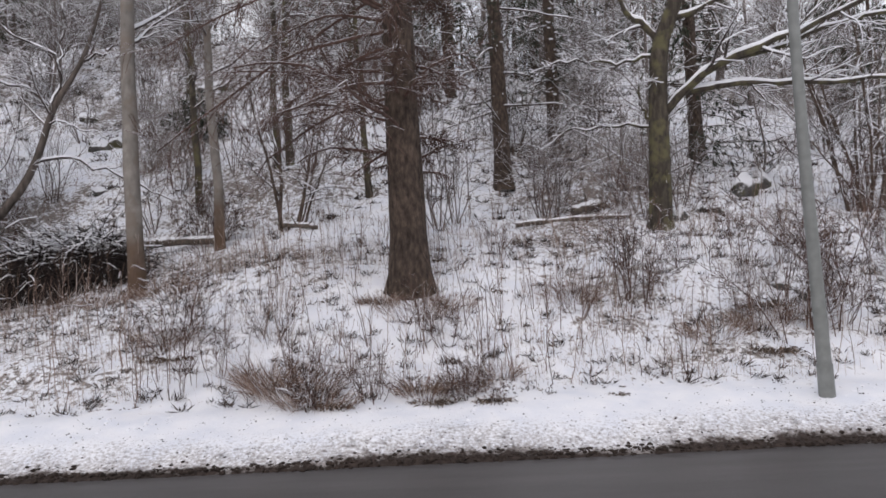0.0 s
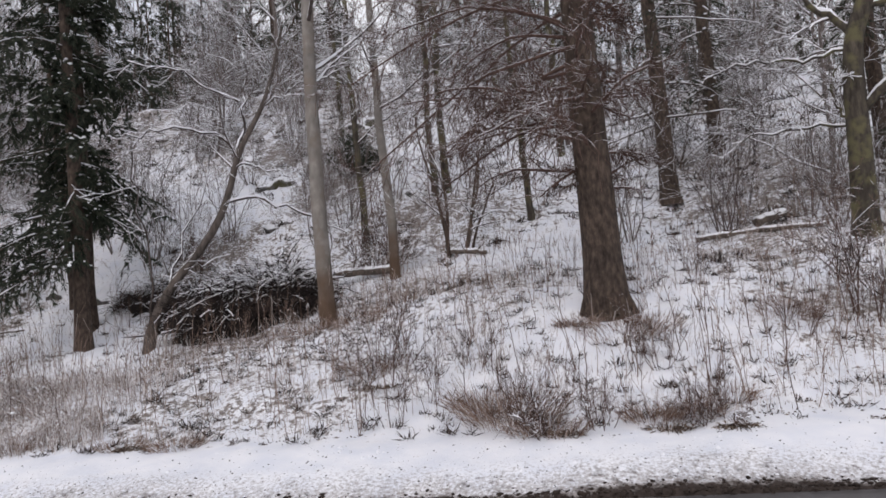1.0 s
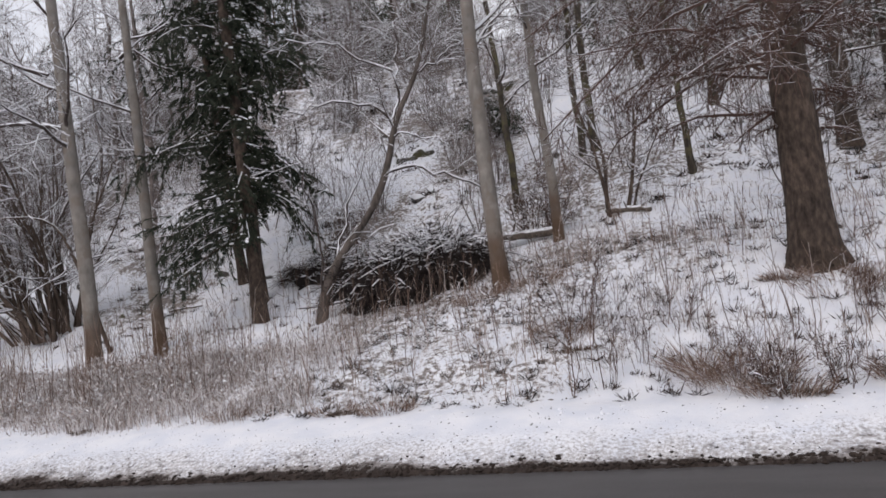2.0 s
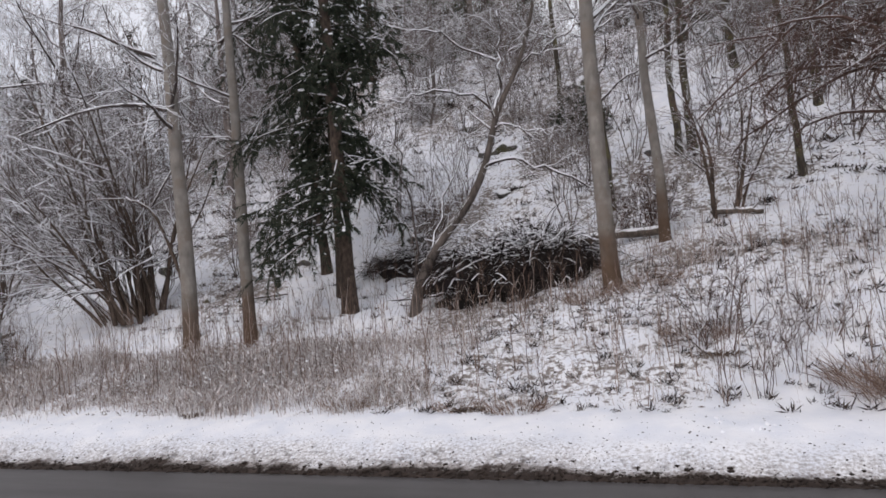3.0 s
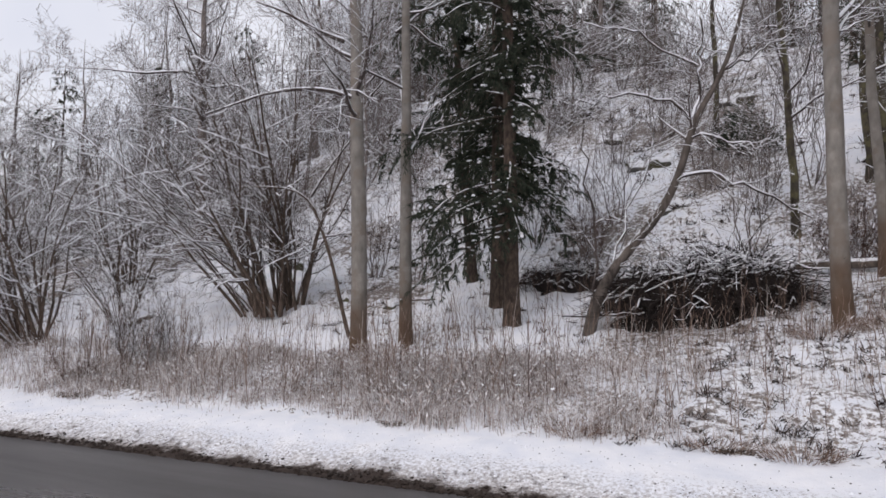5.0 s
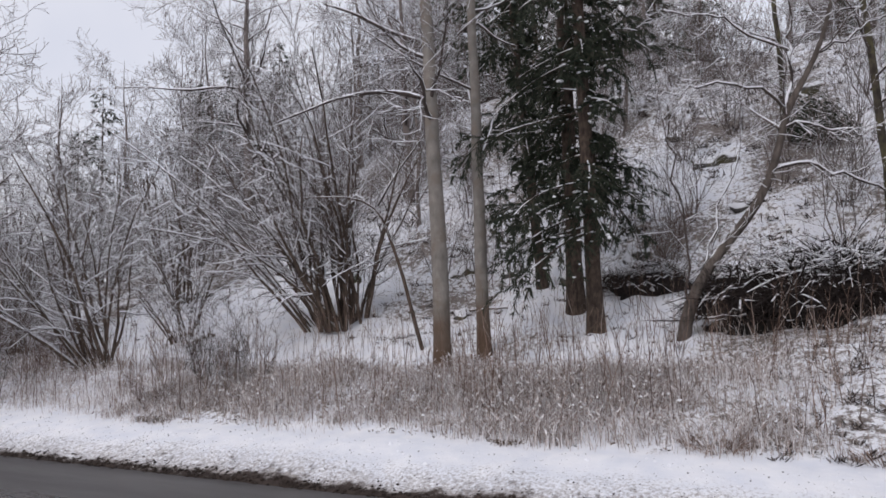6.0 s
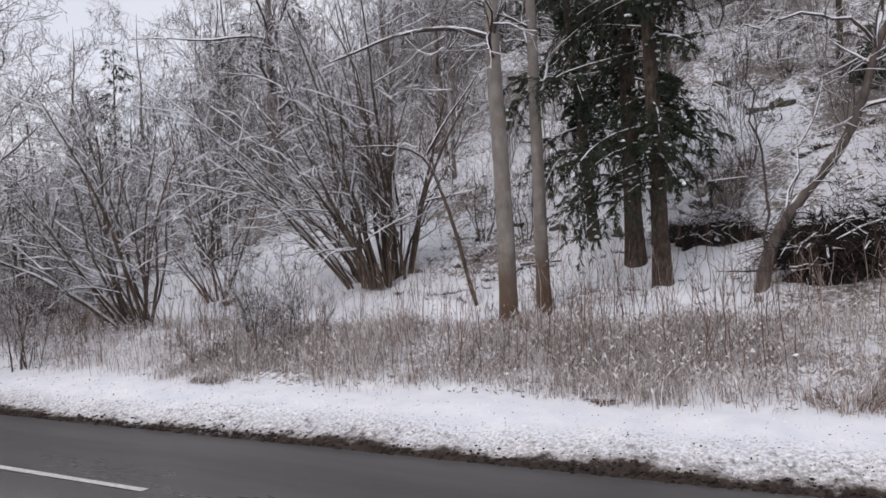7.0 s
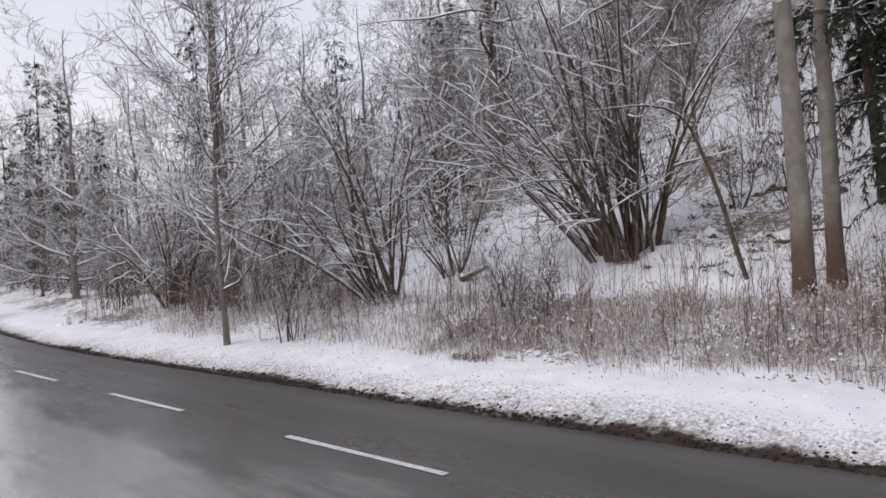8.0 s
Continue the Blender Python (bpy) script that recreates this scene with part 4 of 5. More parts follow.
placed = []
count = 0
used = set()
while count < 170:
    y = 21 + 42 * far.rand() ** 1.3
    x = far.uniform(-34, 4 + 0.66 * y)
    if count % 3 == 0:
        x = far.uniform(-105, -29)
        y = float(kerb(x)) + 4.0 + 34 * far.rand() ** 1.7
    if clear(x, y) and far.rand() > 0.04 or y < float(kerb(x)) + 3.5:
        continue
    if any((x - a) ** 2 + (y - b) ** 2 < 2.2 for a, b in placed):
        continue
    placed.append((x, y))
    green = far.rand() < (0.45 if y > 38 else 0.22 if x > -25 else 0.12)
    kinds = spruce_kinds if green else bare_kinds
    pick = kinds[far.randint(len(kinds))]
    size = far.uniform(0.75, 1.2)
    m = pose(x, y, height(x, y) - 0.1, far.uniform(-3, 3), far.uniform(-3, 3), far.uniform(0, 360)) @ Matrix.Scale(size, 4)
    if pick.name not in used:
        used.add(pick.name)
        pick.matrix_basis = m
    else:
        copy_thing(pick, pose(*m.translation, 0, 0, far.uniform(0, 360)))
    count += 1


# the dense wood above the hazels
for k in range(52):
    x, y = far.uniform(-66, -16), far.uniform(31, 52)
    if clear(x, y):
        continue
    wood = spruce_kinds if k % 5 == 4 else bare_kinds[:3]
    copy_thing(wood[far.randint(3)], pose(x, y, height(x, y) - 0.1, 0, 0, far.uniform(0, 360)))


def shrub_kind(seed, stems, tall, tilt_deg, r, bark, label, group):
    """A light thicket shrub of thin stems."""
    g = np.random.RandomState(seed)
    root = base_at("thicket_shrub", 0, 320 + seed)
    tagged(root, label, "shrub", group)
    a = g.rand(stems) * 2 * np.pi
    tilt = np.radians(tilt_deg) * g.rand(stems)
    d = np.stack([np.sin(tilt) * np.cos(a), np.sin(tilt) * np.sin(a), np.cos(tilt)], -1)
    s = np.linspace(0, 1, 5)
    L = tall * (0.6 + 0.6 * g.rand(stems))
    P = (d[:, None] * s[None, :, None]) * L[:, None, None] + np.stack([np.cos(a), np.sin(a), 0 * a], -1)[:, None] * 0.12
    P[:, 1:] += g.randn(stems, 4, 3) * 0.03 * tall
    R = r * np.linspace(1, 0.3, 5)[None] * (0.6 + 0.6 * g.rand(stems, 1))
    for k in range(stems):
        part("stem", tubes("stem", [(P[k:k + 1], R[k:k + 1])], bark, 4), root)
    F = grow(P, R, g, 8, 4, 0.36, 42, 0.2, 0.14, 0.6, (0.2, 1), 0.35)
    F[1][:] = np.maximum(F[1], r * 0.35)
    G = grow(*F, g, 5, 3, 0.5, 42, 0.1, 0.1, 0.7, (0.1, 1), 0.3)
    G = (G[0][:, [0, 2]], np.maximum(G[1][:, [0, 2]], r * 0.25))
    tagged(part("crown", tubes("crown", [F, G], bark, 3), root, "fine bare twigs"), kind="stuff")
    return root


shrub_kinds = [shrub_kind(401, 8, 2.6, 35, 0.018, M_twig, "thin bare thicket shrub on the snowy slope", "thicket shrubs"), shrub_kind(402, 6, 3.4, 22, 0.02, M_far_bark, "slender upright thicket shrub on the slope", "thicket shrubs"), shrub_kind(403, 9, 1.7, 50, 0.014, M_dead_twig, "low reddish-brown thicket shrub", "thicket shrubs")]
low_kinds = [shrub_kind(404, 9, 0.8, 40, 0.0065, M_dead_twig, "knee-high reddish shrub in the snow", "low bank shrubs"), shrub_kind(405, 6, 1.2, 22, 0.0065, M_dead_twig, "thin brown upright shrub in the snow", "low bank shrubs")]
sg = np.random.RandomState(77)
used = set()


def put(pick, x, y):
    m = pose(x, y, height(x, y) - 0.05, 0, 0, sg.uniform(0, 360))
    if pick.name in used:
        copy_thing(pick, m)
    else:
        used.add(pick.name)
        pick.matrix_basis = m


for k in range(85):
    y = 17.5 + 26 * sg.rand() ** 1.2
    x = sg.uniform(-32, 3 + 0.62 * y)
    if clear(x, y) and k % 3 or -12 < x < -5 and y < 19.5 or -31 < x < -13 and y < 30 and k % 3:
        continue
    put(shrub_kinds[sg.choice(3, p=(0.55, 0.37, 0.08))], x, y)
for k in range(14):
    x = sg.uniform(-7.5, 8)
    y = float(kerb(x)) + 2.1 + 4.5 * sg.rand()
    put(low_kinds[sg.randint(2)], x, y)
for k in range(30):
    x = sg.uniform(-34, -18)
    y = float(kerb(x)) + 2.2 + 3.5 * sg.rand()
    put(low_kinds[sg.randint(2)], x, y)
for k in range(16):
    x = sg.uniform(-48, -27)
    y = float(kerb(x)) + 2.6 + 4 * sg.rand()
    put(shrub_kinds[sg.randint(3)], x, y)

for x, y in ((-1.9, 9.6), (-1.0, 9.45), (0.2, 9.5), (-3.4, 10.4)):
    put(low_kinds[0 if y < 10 else 1], x, y)
for k in range(34):
    x = sg.uniform(-64, -31)
    y = float(kerb(x)) + 3.0 + 6 * sg.rand()
    if k % 2:
        put(shrub_kinds[k % 3], x, y)
    else:
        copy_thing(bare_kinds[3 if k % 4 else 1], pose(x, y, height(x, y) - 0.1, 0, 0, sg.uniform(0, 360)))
for x, u in ((-62, 6), (-66, 9), (-70, 5.5), (-76, 8), (-58, 14), (-84, 7)):
    y = float(kerb(x)) + u
    copy_thing(spruce_kinds[int(u) % 3], pose(x, y, height(x, y) - 0.1, 0, 0, 31 * u))
for k in range(18):
    x, y = sg.uniform(-40, 14), sg.uniform(38, 56)
    copy_thing(spruce_kinds[k % 3], pose(x, y, height(x, y) - 0.1, 0, 0, sg.uniform(0, 360)))
for k in range(14):
    x, y = sg.uniform(-46, -31), sg.uniform(17, 31)
    copy_thing(bare_kinds[k % 3], pose(x, y, height(x, y) - 0.1, 0, 0, sg.uniform(0, 360)))

for k in range(14):
    x = sg.uniform(-135, -80)
    y = float(near_edge(x)) - 4 - 9 * sg.rand()
    wood = spruce_kinds if k % 2 else bare_kinds
    copy_thing(wood[k % 3], pose(x, y, height(x, y) - 0.1, 0, 0, sg.uniform(0, 360)))
for k in range(16):
    x = sg.uniform(-130, -70)
    y = float(kerb(x)) + 3.5 + 7 * sg.rand()
    copy_thing(bare_kinds[k % 4], pose(x, y, height(x, y) - 0.1, 0, 0, sg.uniform(0, 360)))

# thin scrub and young trees over the open slope
for k in range(52):
    y = 18.5 + 18 * sg.rand() ** 0.9
    x = -6.5 + y * sg.uniform(-0.72, 0.16)
    if y < 20 and x > -12:
        continue
    put(shrub_kinds[(0, 1)[k % 2]], x, y)
for k in range(13):
    y = 23 + 14 * sg.rand()
    x = -6.5 + y * sg.uniform(-0.72, 0.16)
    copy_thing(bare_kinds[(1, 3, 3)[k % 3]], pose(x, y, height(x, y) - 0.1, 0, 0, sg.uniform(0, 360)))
# the thicket behind the hazels
for k in range(60):
    x, y = sg.uniform(-40, -20), sg.uniform(21, 36)
    if x > -6.5 - 0.62 * y:
        continue
    if k % 5 < 2:
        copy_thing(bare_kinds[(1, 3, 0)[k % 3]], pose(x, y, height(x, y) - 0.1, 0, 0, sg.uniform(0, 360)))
    else:
        put(shrub_kinds[(1, 0, 0)[k % 3]], x, y)
# the wood along the crest
for k in range(30):
    y = 37 + 16 * sg.rand() ** 1.3
    x = sg.uniform(-34, 20)
    copy_thing((spruce_kinds if k % 5 == 0 else bare_kinds)[k % 3], pose(x, y, height(x, y) - 0.1, 0, 0, sg.uniform(0, 360)))

# the wood where the road bends out of sight
for k in range(64):
    x = sg.uniform(-175, -88)
    y = float(kerb(x)) + 3.5 + 26 * sg.rand() ** 1.4 if k % 3 else float(near_edge(x)) - 3.5 - 14 * sg.rand()
    wood = spruce_kinds if k % 2 else bare_kinds
    copy_thing(wood[k % 3], pose(x, y, height(x, y) - 0.1, 0, 0, sg.uniform(0, 360)))

# single evergreens seen over the slope
for x, y, size in ((-14.0, 41.0, 0.9), (-32.0, 41.0, 1.05), (-23, 47, 1.1), (-7, 47, 1.0), (-2, 50, 1.0), (-18.5, 50, 0.9)):
    ob = copy_thing(spruce_kinds[0], pose(x, y, height(x, y) - 0.1, 0, 0, 37 * size * x))
    ob.scale = (size, size, size)


def juniper(x, y, seed, wide, tall):
    """A low evergreen bush: spreading stems set with short needle sprays."""
    g = np.random.RandomState(seed)
    root = base_at("juniper_bush", x, y)
    tagged(root, "dark evergreen bush low on the snowy slope", "bush", "evergreen bushes")
    n = 46
    a, lean = g.rand(n) * 2 * np.pi, np.sqrt(g.rand(n))
    tip = np.stack([np.cos(a) * lean * wide, np.sin(a) * lean * wide, tall * (1 - 0.6 * lean ** 2) * (0.7 + 0.5 * g.rand(n))], -1)
    s = np.linspace(0, 1, 6)
    P = tip[:, None] * s[None, :, None]
    P[..., 2] += 0.2 * np.sin(np.pi * s)[None]
    R = np.linspace(0.018, 0.006, 6)[None] + 0 * P[..., 0]
    tagged(part("branch_frame", tubes("branch_frame", [(P, R)], M_spruce_bark, 4), root), kind="stuff")
    C = grow(P, R, g, 14, 4, 0.34, 50, 0.1, 0.2, 0.5, (0.25, 1), 0.2)
    at = C[0].reshape(-1, 3).repeat(5, 0)
    d = unit(g.randn(len(at), 3) + np.array([0, 0, 0.3])) * (0.07 + 0.07 * g.rand(len(at), 1))
    tagged(part("needles", slivers("needles", at, d, unit(np.cross(d, g.randn(len(at), 3))) * 0.02, M_needle), root, "dark green needle sprays"), kind="stuff")
    pts, sz = bough_snow(C[0], g, 0.05, 0.05)
    tagged(part("snow", scattered_lumps("snow", pts, sz, M_snow_clump, g, 0.5), root, "snow settled on the sprays"), kind="stuff")


juniper(-8.4, 24.8, 181, 0.95, 1.35)

# ---- brush pile, logs and rocks ----
def brush_pile(x, y, seed, size, n, label):
    """A heap of tangled branches over bare soil, with snow on its crown."""
    g = np.random.RandomState(seed)
    root = base_at("brush_pile", x, y, size=size, sink=0.15)
    tagged(root, label, "brush pile", "brush piles")
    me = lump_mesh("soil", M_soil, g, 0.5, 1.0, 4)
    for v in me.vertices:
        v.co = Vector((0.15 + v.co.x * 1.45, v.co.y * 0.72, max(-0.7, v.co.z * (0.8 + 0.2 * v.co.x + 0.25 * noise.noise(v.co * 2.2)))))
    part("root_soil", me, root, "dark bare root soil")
    a, u = g.rand(n) * 2 * np.pi, np.sqrt(g.rand(n))
    top = np.sqrt(np.maximum(0, 1 - u ** 2))
    start = np.stack([u * np.cos(a) * 2.0, u * np.sin(a) * 1.05, top * (1.0 + 0.2 * u * np.cos(a) + 0.3 * bumps(u * np.cos(a) * 2 + 9, u * np.sin(a) * 2 + 9, 0.7)) + 0.08], -1)
    d = unit(np.stack([g.randn(n) * 1.2, g.randn(n) * 0.6 - 0.15, g.randn(n) * 0.4 + 0.1], -1))
    L = 0.4 + 0.9 * g.rand(n) + 1.1 * (g.rand(n) < 0.07)
    K = 6
    s = np.linspace(0, 1, K)
    P = start[:, None] + d[:, None] * (s[None, :, None] - 0.3) * L[:, None, None]
    P[..., 2] += -0.35 * (s[None] - 0.3) ** 2 * L[:, None] + 0.05 * g.randn(n, K)
    P[..., 2] = np.maximum(P[..., 2], 0.05)
    R = (0.006 + 0.016 * g.rand(n, 1) ** 2) * np.linspace(1, 0.4, K)[None]
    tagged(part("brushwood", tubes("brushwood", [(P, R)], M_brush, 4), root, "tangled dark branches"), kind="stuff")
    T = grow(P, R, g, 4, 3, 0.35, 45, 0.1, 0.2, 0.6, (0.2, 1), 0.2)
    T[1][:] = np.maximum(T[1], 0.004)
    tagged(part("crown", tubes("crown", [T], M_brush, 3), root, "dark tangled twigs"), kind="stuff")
    high = (start[:, 2] > 0.85) & (g.rand(n) < 0.42)
    low = (start[:, 2] <= 0.8) & (g.rand(n) < 0.07)
    hang = (T[0][:, 0, 2] > 0.95) & (g.rand(len(T[0])) < 0.35)
    tagged(part("branch_snow", tubes("branch_snow", snow_on([(P[high | low], R[high | low]), (T[0][hang], T[1][hang])], g, 1.0, 0.009), M_snow_clump, 4), root, "snow lying on the heap"), kind="stuff")
    q = start[(start[:, 2] > 0.9) & (g.rand(n) < 0.12)] + np.array([0, 0.15, 0.0])
    tagged(part("snow", scattered_lumps("snow", q, 0.05 + 0.1 * g.rand(len(q)), M_snow_clump, g, 0.4), root, "patches of settled snow"), kind="stuff")
    for k in range(14):
        x0, w, hh = g.uniform(-1.6, 1.8), g.uniform(0.4, 1.0), g.uniform(0.9, 1.7)
        q = np.linspace(0, 1, 12)
        arc = np.stack([x0 + (q - 0.4) * 2 * w, 0.2 * g.randn() + 0.2 * q, 0.45 + hh * np.sin(np.pi * (0.1 + 0.85 * q)) ** 0.8], -1)[None]
        part("arching_twig", tubes("arching_twig", [(arc, np.linspace(0.014, 0.005, 12)[None])], M_limb, 4), root)
    return root


brush_pile(-8.7, 16.1, 121, 1.0, 2100, "dark heap of brushwood and root soil capped with snow")
brush_pile(-12.5, 18.3, 122, 0.62, 600, "low heap of snowy branches beside the crooked tree")


def log(points, r, seed, label):
    """A fallen trunk lying on the slope, with knots and a broken end."""
    g = np.random.RandomState(seed)
    p = np.array([(x, y, height(x, y) + r * 0.7 + dz) for x, y, dz in points])
    root = new("fallen_log")
    root.matrix_basis = Matrix.Translation(p[0])
    tagged(root, label, "log", "fallen logs")
    P, R = trunk_path(p - p[0], (r, r * 0.95, r * 0.75), 14)
    P[0] += g.randn(14, 3) * 0.012
    R[0, 0], R[0, -1] = 0.004, 0.004
    P[0, 0], P[0, -1] = P[0, 1], P[0, -2]
    R *= 1 + 0.06 * g.randn(1, 14)
    part("trunk", tubes("trunk", [(P, R)], M_log, 10), root)
    S = grow(P, R, g, 4, 4, 1, 60, 0.2, 0.1, 0.35, (0.2, 0.9), 0.3, fixed=0.45)
    for k in range(len(S[0])):
        part("branch_stub", tubes("branch_stub", [(S[0][k:k + 1], S[1][k:k + 1])], M_log, 5), root)
    return root


log([(1.6, 17.5, 0), (3.3, 17.6, 0.02), (4.95, 17.7, 0.05)], 0.08, 131, "thin snow-topped log lying across the slope")
log([(-4.4, 18.9, 0), (-3.7, 18.4, 0), (-3.1, 18.1, 0)], 0.09, 132, "short snow-topped log on the snow")
log([(-8.6, 18.2, 0.35), (-6.8, 17.6, 0.3), (-5.0, 17.2, 0.1)], 0.13, 133, "long mossy fallen trunk behind the brush pile")
log([(3.4, 18.6, 0.05), (4.3, 18.9, 0.1)], 0.14, 134, "broken log end with snow on top")
log([(-17.6, 17.3, 0.05), (-15.6, 17.2, 0.1)], 0.035, 135, "thin fallen pole near the hazel")
log([(-25.2, 14.9, 0.0), (-24.4, 15.4, 0.35)], 0.1, 136, "leaning broken stump in the snow")


def rock(x, y, sx, sy, sz, seed, label="snow-capped grey rock on the slope"):
    g = np.random.RandomState(seed)
    me = lump_mesh("rock", M_rock, g, 0.85, 1.0, 3)
    sx, sy, sz = sx * 0.55, sy * 0.7, sz * 1.15
    for v in me.vertices:
        v.co = Vector((v.co.x * sx, v.co.y * sy, v.co.z * sz))
    ob = new("rock", me)
    ob.matrix_basis = pose(x, y, height(x, y) - sz * 0.6, 0, 0, g.uniform(-20, 20))
    return tagged(ob, label, "rock", "rocks on the slope")


for k, (x, y, sx, sy, sz) in enumerate(((1.1, 19.2, 0.4, 0.3, 0.25), (-1.8, 15.8, 0.25, 0.2, 0.1), (-12.2, 18.2, 0.9, 0.5, 0.45), (-5.6, 18.0, 0.25, 0.25, 0.2), (5.9, 17.3, 0.45, 0.35, 0.35), (6.8, 18.3, 0.5, 0.4, 0.3), (9.65, 21.1, 0.9, 0.6, 0.55), (8.7, 20.2, 0.7, 0.5, 0.4), (7.3, 18.5, 0.7, 0.5, 0.45), (5.0, 21.0, 0.5, 0.4, 0.25), (-16.4, 19.8, 0.7, 0.4, 0.35), (-14.6, 19.3, 0.8, 0.4, 0.4), (-12.9, 20.4, 0.9, 0.5, 0.4), (-18.6, 20.2, 0.8, 0.5, 0.4), (-10.2, 22.2, 0.9, 0.5, 0.35), (-8.6, 23.8, 0.7, 0.4, 0.3), (-11.6, 25, 1.0, 0.6, 0.4), (-5.9, 22.8, 0.6, 0.4, 0.3), (6.2, 12.6, 0.6, 0.4, 0.35), (-17.0, 17.0, 0.5, 0.3, 0.25), (-19.0, 17.7, 0.6, 0.35, 0.3), (-22.5, 20.0, 0.8, 0.4, 0.3), (-13.3, 27, 1.1, 0.6, 0.4), (-9.0, 29, 1.0, 0.5, 0.4))):
    rock(x, y, sx, sy, sz, 140 + k)
rock(-38.5, 8.5, 1.0, 0.6, 0.42, 170, "dark stone with a snow cap on the verge")

# ---- the lamp post ----
post = base_at("street_lamp_post", 4.78, 8.98, sink=0.1)
tagged(post, "weathered grey steel post standing in the snowy verge", "post")
pp = trunk_path([(0.0, 0.0, 0.0), (-0.03, 0.02, 1.06), (-0.1, 0.05, 2.72), (-0.15, 0.08, 4.84), (-0.16, 0.08, 6.3)], (0.09, 0.078, 0.07, 0.066), 14)
part("pole", tubes("pole", [pp], M_post, 16), post)
part("foot_collar", tubes("foot_collar", [(pp[0][:, :2] * 1.0, np.array([[0.1, 0.098]]))], M_post, 16), post)

# ---- grass, weeds and litter ----
def blades(name, x, y, tall, width, lean, mat, label, category, g, heads=0.0):
    """Dry blades: two-part bent ribbons, some with seed heads."""
    n = len(x)
    b = on_ground(x, y, 0.02)
    a = g.rand(n) * 2 * np.pi
    d = np.stack([np.cos(a), np.sin(a), 0 * a], -1)
    w = np.stack([-np.sin(a), np.cos(a), 0 * a], -1)
    a2 = g.rand(n) * 2 * np.pi
    w = np.stack([np.cos(a2), np.sin(a2), 0 * a2], -1) * width
    hgt = tall[:, None]
    bend = lean * g.rand(n, 1) * hgt
    m = b + np.array([0, 0, 1]) * hgt * 0.55 + d * bend * 0.3
    t = b + np.array([0, 0, 1]) * hgt * (1 - 0.25 * lean) + d * bend
    v = np.stack([b - w, b + w, m + w * 0.8, m - w * 0.8, t + w * 0.25, t - w * 0.25], 1).reshape(-1, 3)
    o = (np.arange(n) * 6)[:, None]
    q = np.concatenate([o + np.array([[0, 1, 2, 3]]), o + np.array([[3, 2, 4, 5]])])
    if heads:
        k = g.rand(n) < heads
        tb, db, wb = t[k], d[k], w[k] / width
        hl = 0.05 + 0.09 * g.rand(k.sum(), 1)
        along = unit(db * 0.7 + np.array([0, 0, 0.6])) * hl
        v2 = np.stack([tb, tb + along * 0.45 - wb * 0.014, tb + along, tb + along * 0.45 + wb * 0.014], 1).reshape(-1, 3)
        q = np.concatenate([q, len(v) + np.arange(len(v2)).reshape(-1, 4)])
        v = np.concatenate([v, v2])
    me = build_mesh(name, v, q, smooth=False)
    me.materials.append(mat)
    return tagged(new(name, me), label, category, kind="stuff")


gg = np.random.RandomState(201)


def meadow(n, x0, x1, u0, u1, g):
    """Places in a strip along the verge, in clumps."""
    x = g.uniform(x0, x1, n * 3)
    u = u0 + (u1 - u0) * g.rand(n * 3)
    y = kerb(x) + u
    ok = g.rand(n * 3) < 0.25 + 0.75 * ease(-0.3, 0.35, bumps(x, y, 0.9, 2) + 0.6 * bumps(x, y, 0.35, 1))
    return x[ok][:n], y[ok][:n]


x, y = meadow(44000, -20.5, -8.2, 1.5, 5.6, gg)
keep = gg.rand(len(x)) < ease(0, 0.9, (y - kerb(x)) - 1.5 - 0.5 * bumps(x, y, 1.6, 0)) * (1 - 0.6 * ease(4.4, 5.6, y - kerb(x))) * (1 - 0.75 * ease(-10.5, -8, x))
x, y = x[keep], y[keep]
blades("dry_grass", x, y, (0.18 + 0.5 * gg.rand(len(x))) * (0.85 + 0.45 * bumps(x, y, 1.3, 3)) * (0.6 + 0.3 * ease(2, 3.2, y - kerb(x)) - 0.45 * ease(4.2, 5.4, y - kerb(x))), 0.0045, 0.8, M_grass, "tall dry frosted grass in the hollow behind the verge", "grass", gg, 0.2)
x, y = meadow(16000, -34, -20, 1.5, 7.5, gg)
ok = (bank(x, y) < 0.4) & (gg.rand(len(x)) < ease(0, 0.9, (y - kerb(x)) - 1.5 - 0.5 * bumps(x, y, 1.6, 0)))
x, y = x[ok], y[ok]
blades("dry_grass", x, y, 0.12 + 0.36 * gg.rand(len(x)), 0.0045, 0.9, M_grass, "low tangled frosted grass along the verge", "grass", gg, 0.15)
x, y = meadow(9000, -10.5, 8, 1.9, 9, gg)
blades("grass_tufts", x, y, 0.1 + 0.4 * gg.rand(len(x)) ** 1.5, 0.004, 0.8, M_grass, "sparse dry grass tufts poking through snow", "grass", gg, 0.2)
x, y = gg.uniform(-34, 12, 12000), 14 + 20 * gg.rand(12000) ** 1.4
ok = (bumps(x, y, 1.6, 1) + 0.5 * bumps(x, y, 0.5, 2) > 0.15) & (bank(x, y) < 0.3)
blades("grass_tufts", x[ok], y[ok], 0.15 + 0.35 * gg.rand(ok.sum()), 0.006, 0.9, M_stalk, "brown dry tufts on the wooded slope", "grass", gg)


n = 3000
x, y = meadow(n, -30, -8.6, 2.2, 5.4, gg)
p = on_ground(x, y)
p[:, 2] += 0.06 + 0.38 * gg.rand(len(x))
tagged(new("frost_tufts", scattered_lumps("frost_tufts", p, 0.008 + 0.02 * gg.rand(len(x)) ** 2, M_snow_clump, gg, 0.6)), "small clots of snow caught in the dry grass", "snow", kind="stuff")


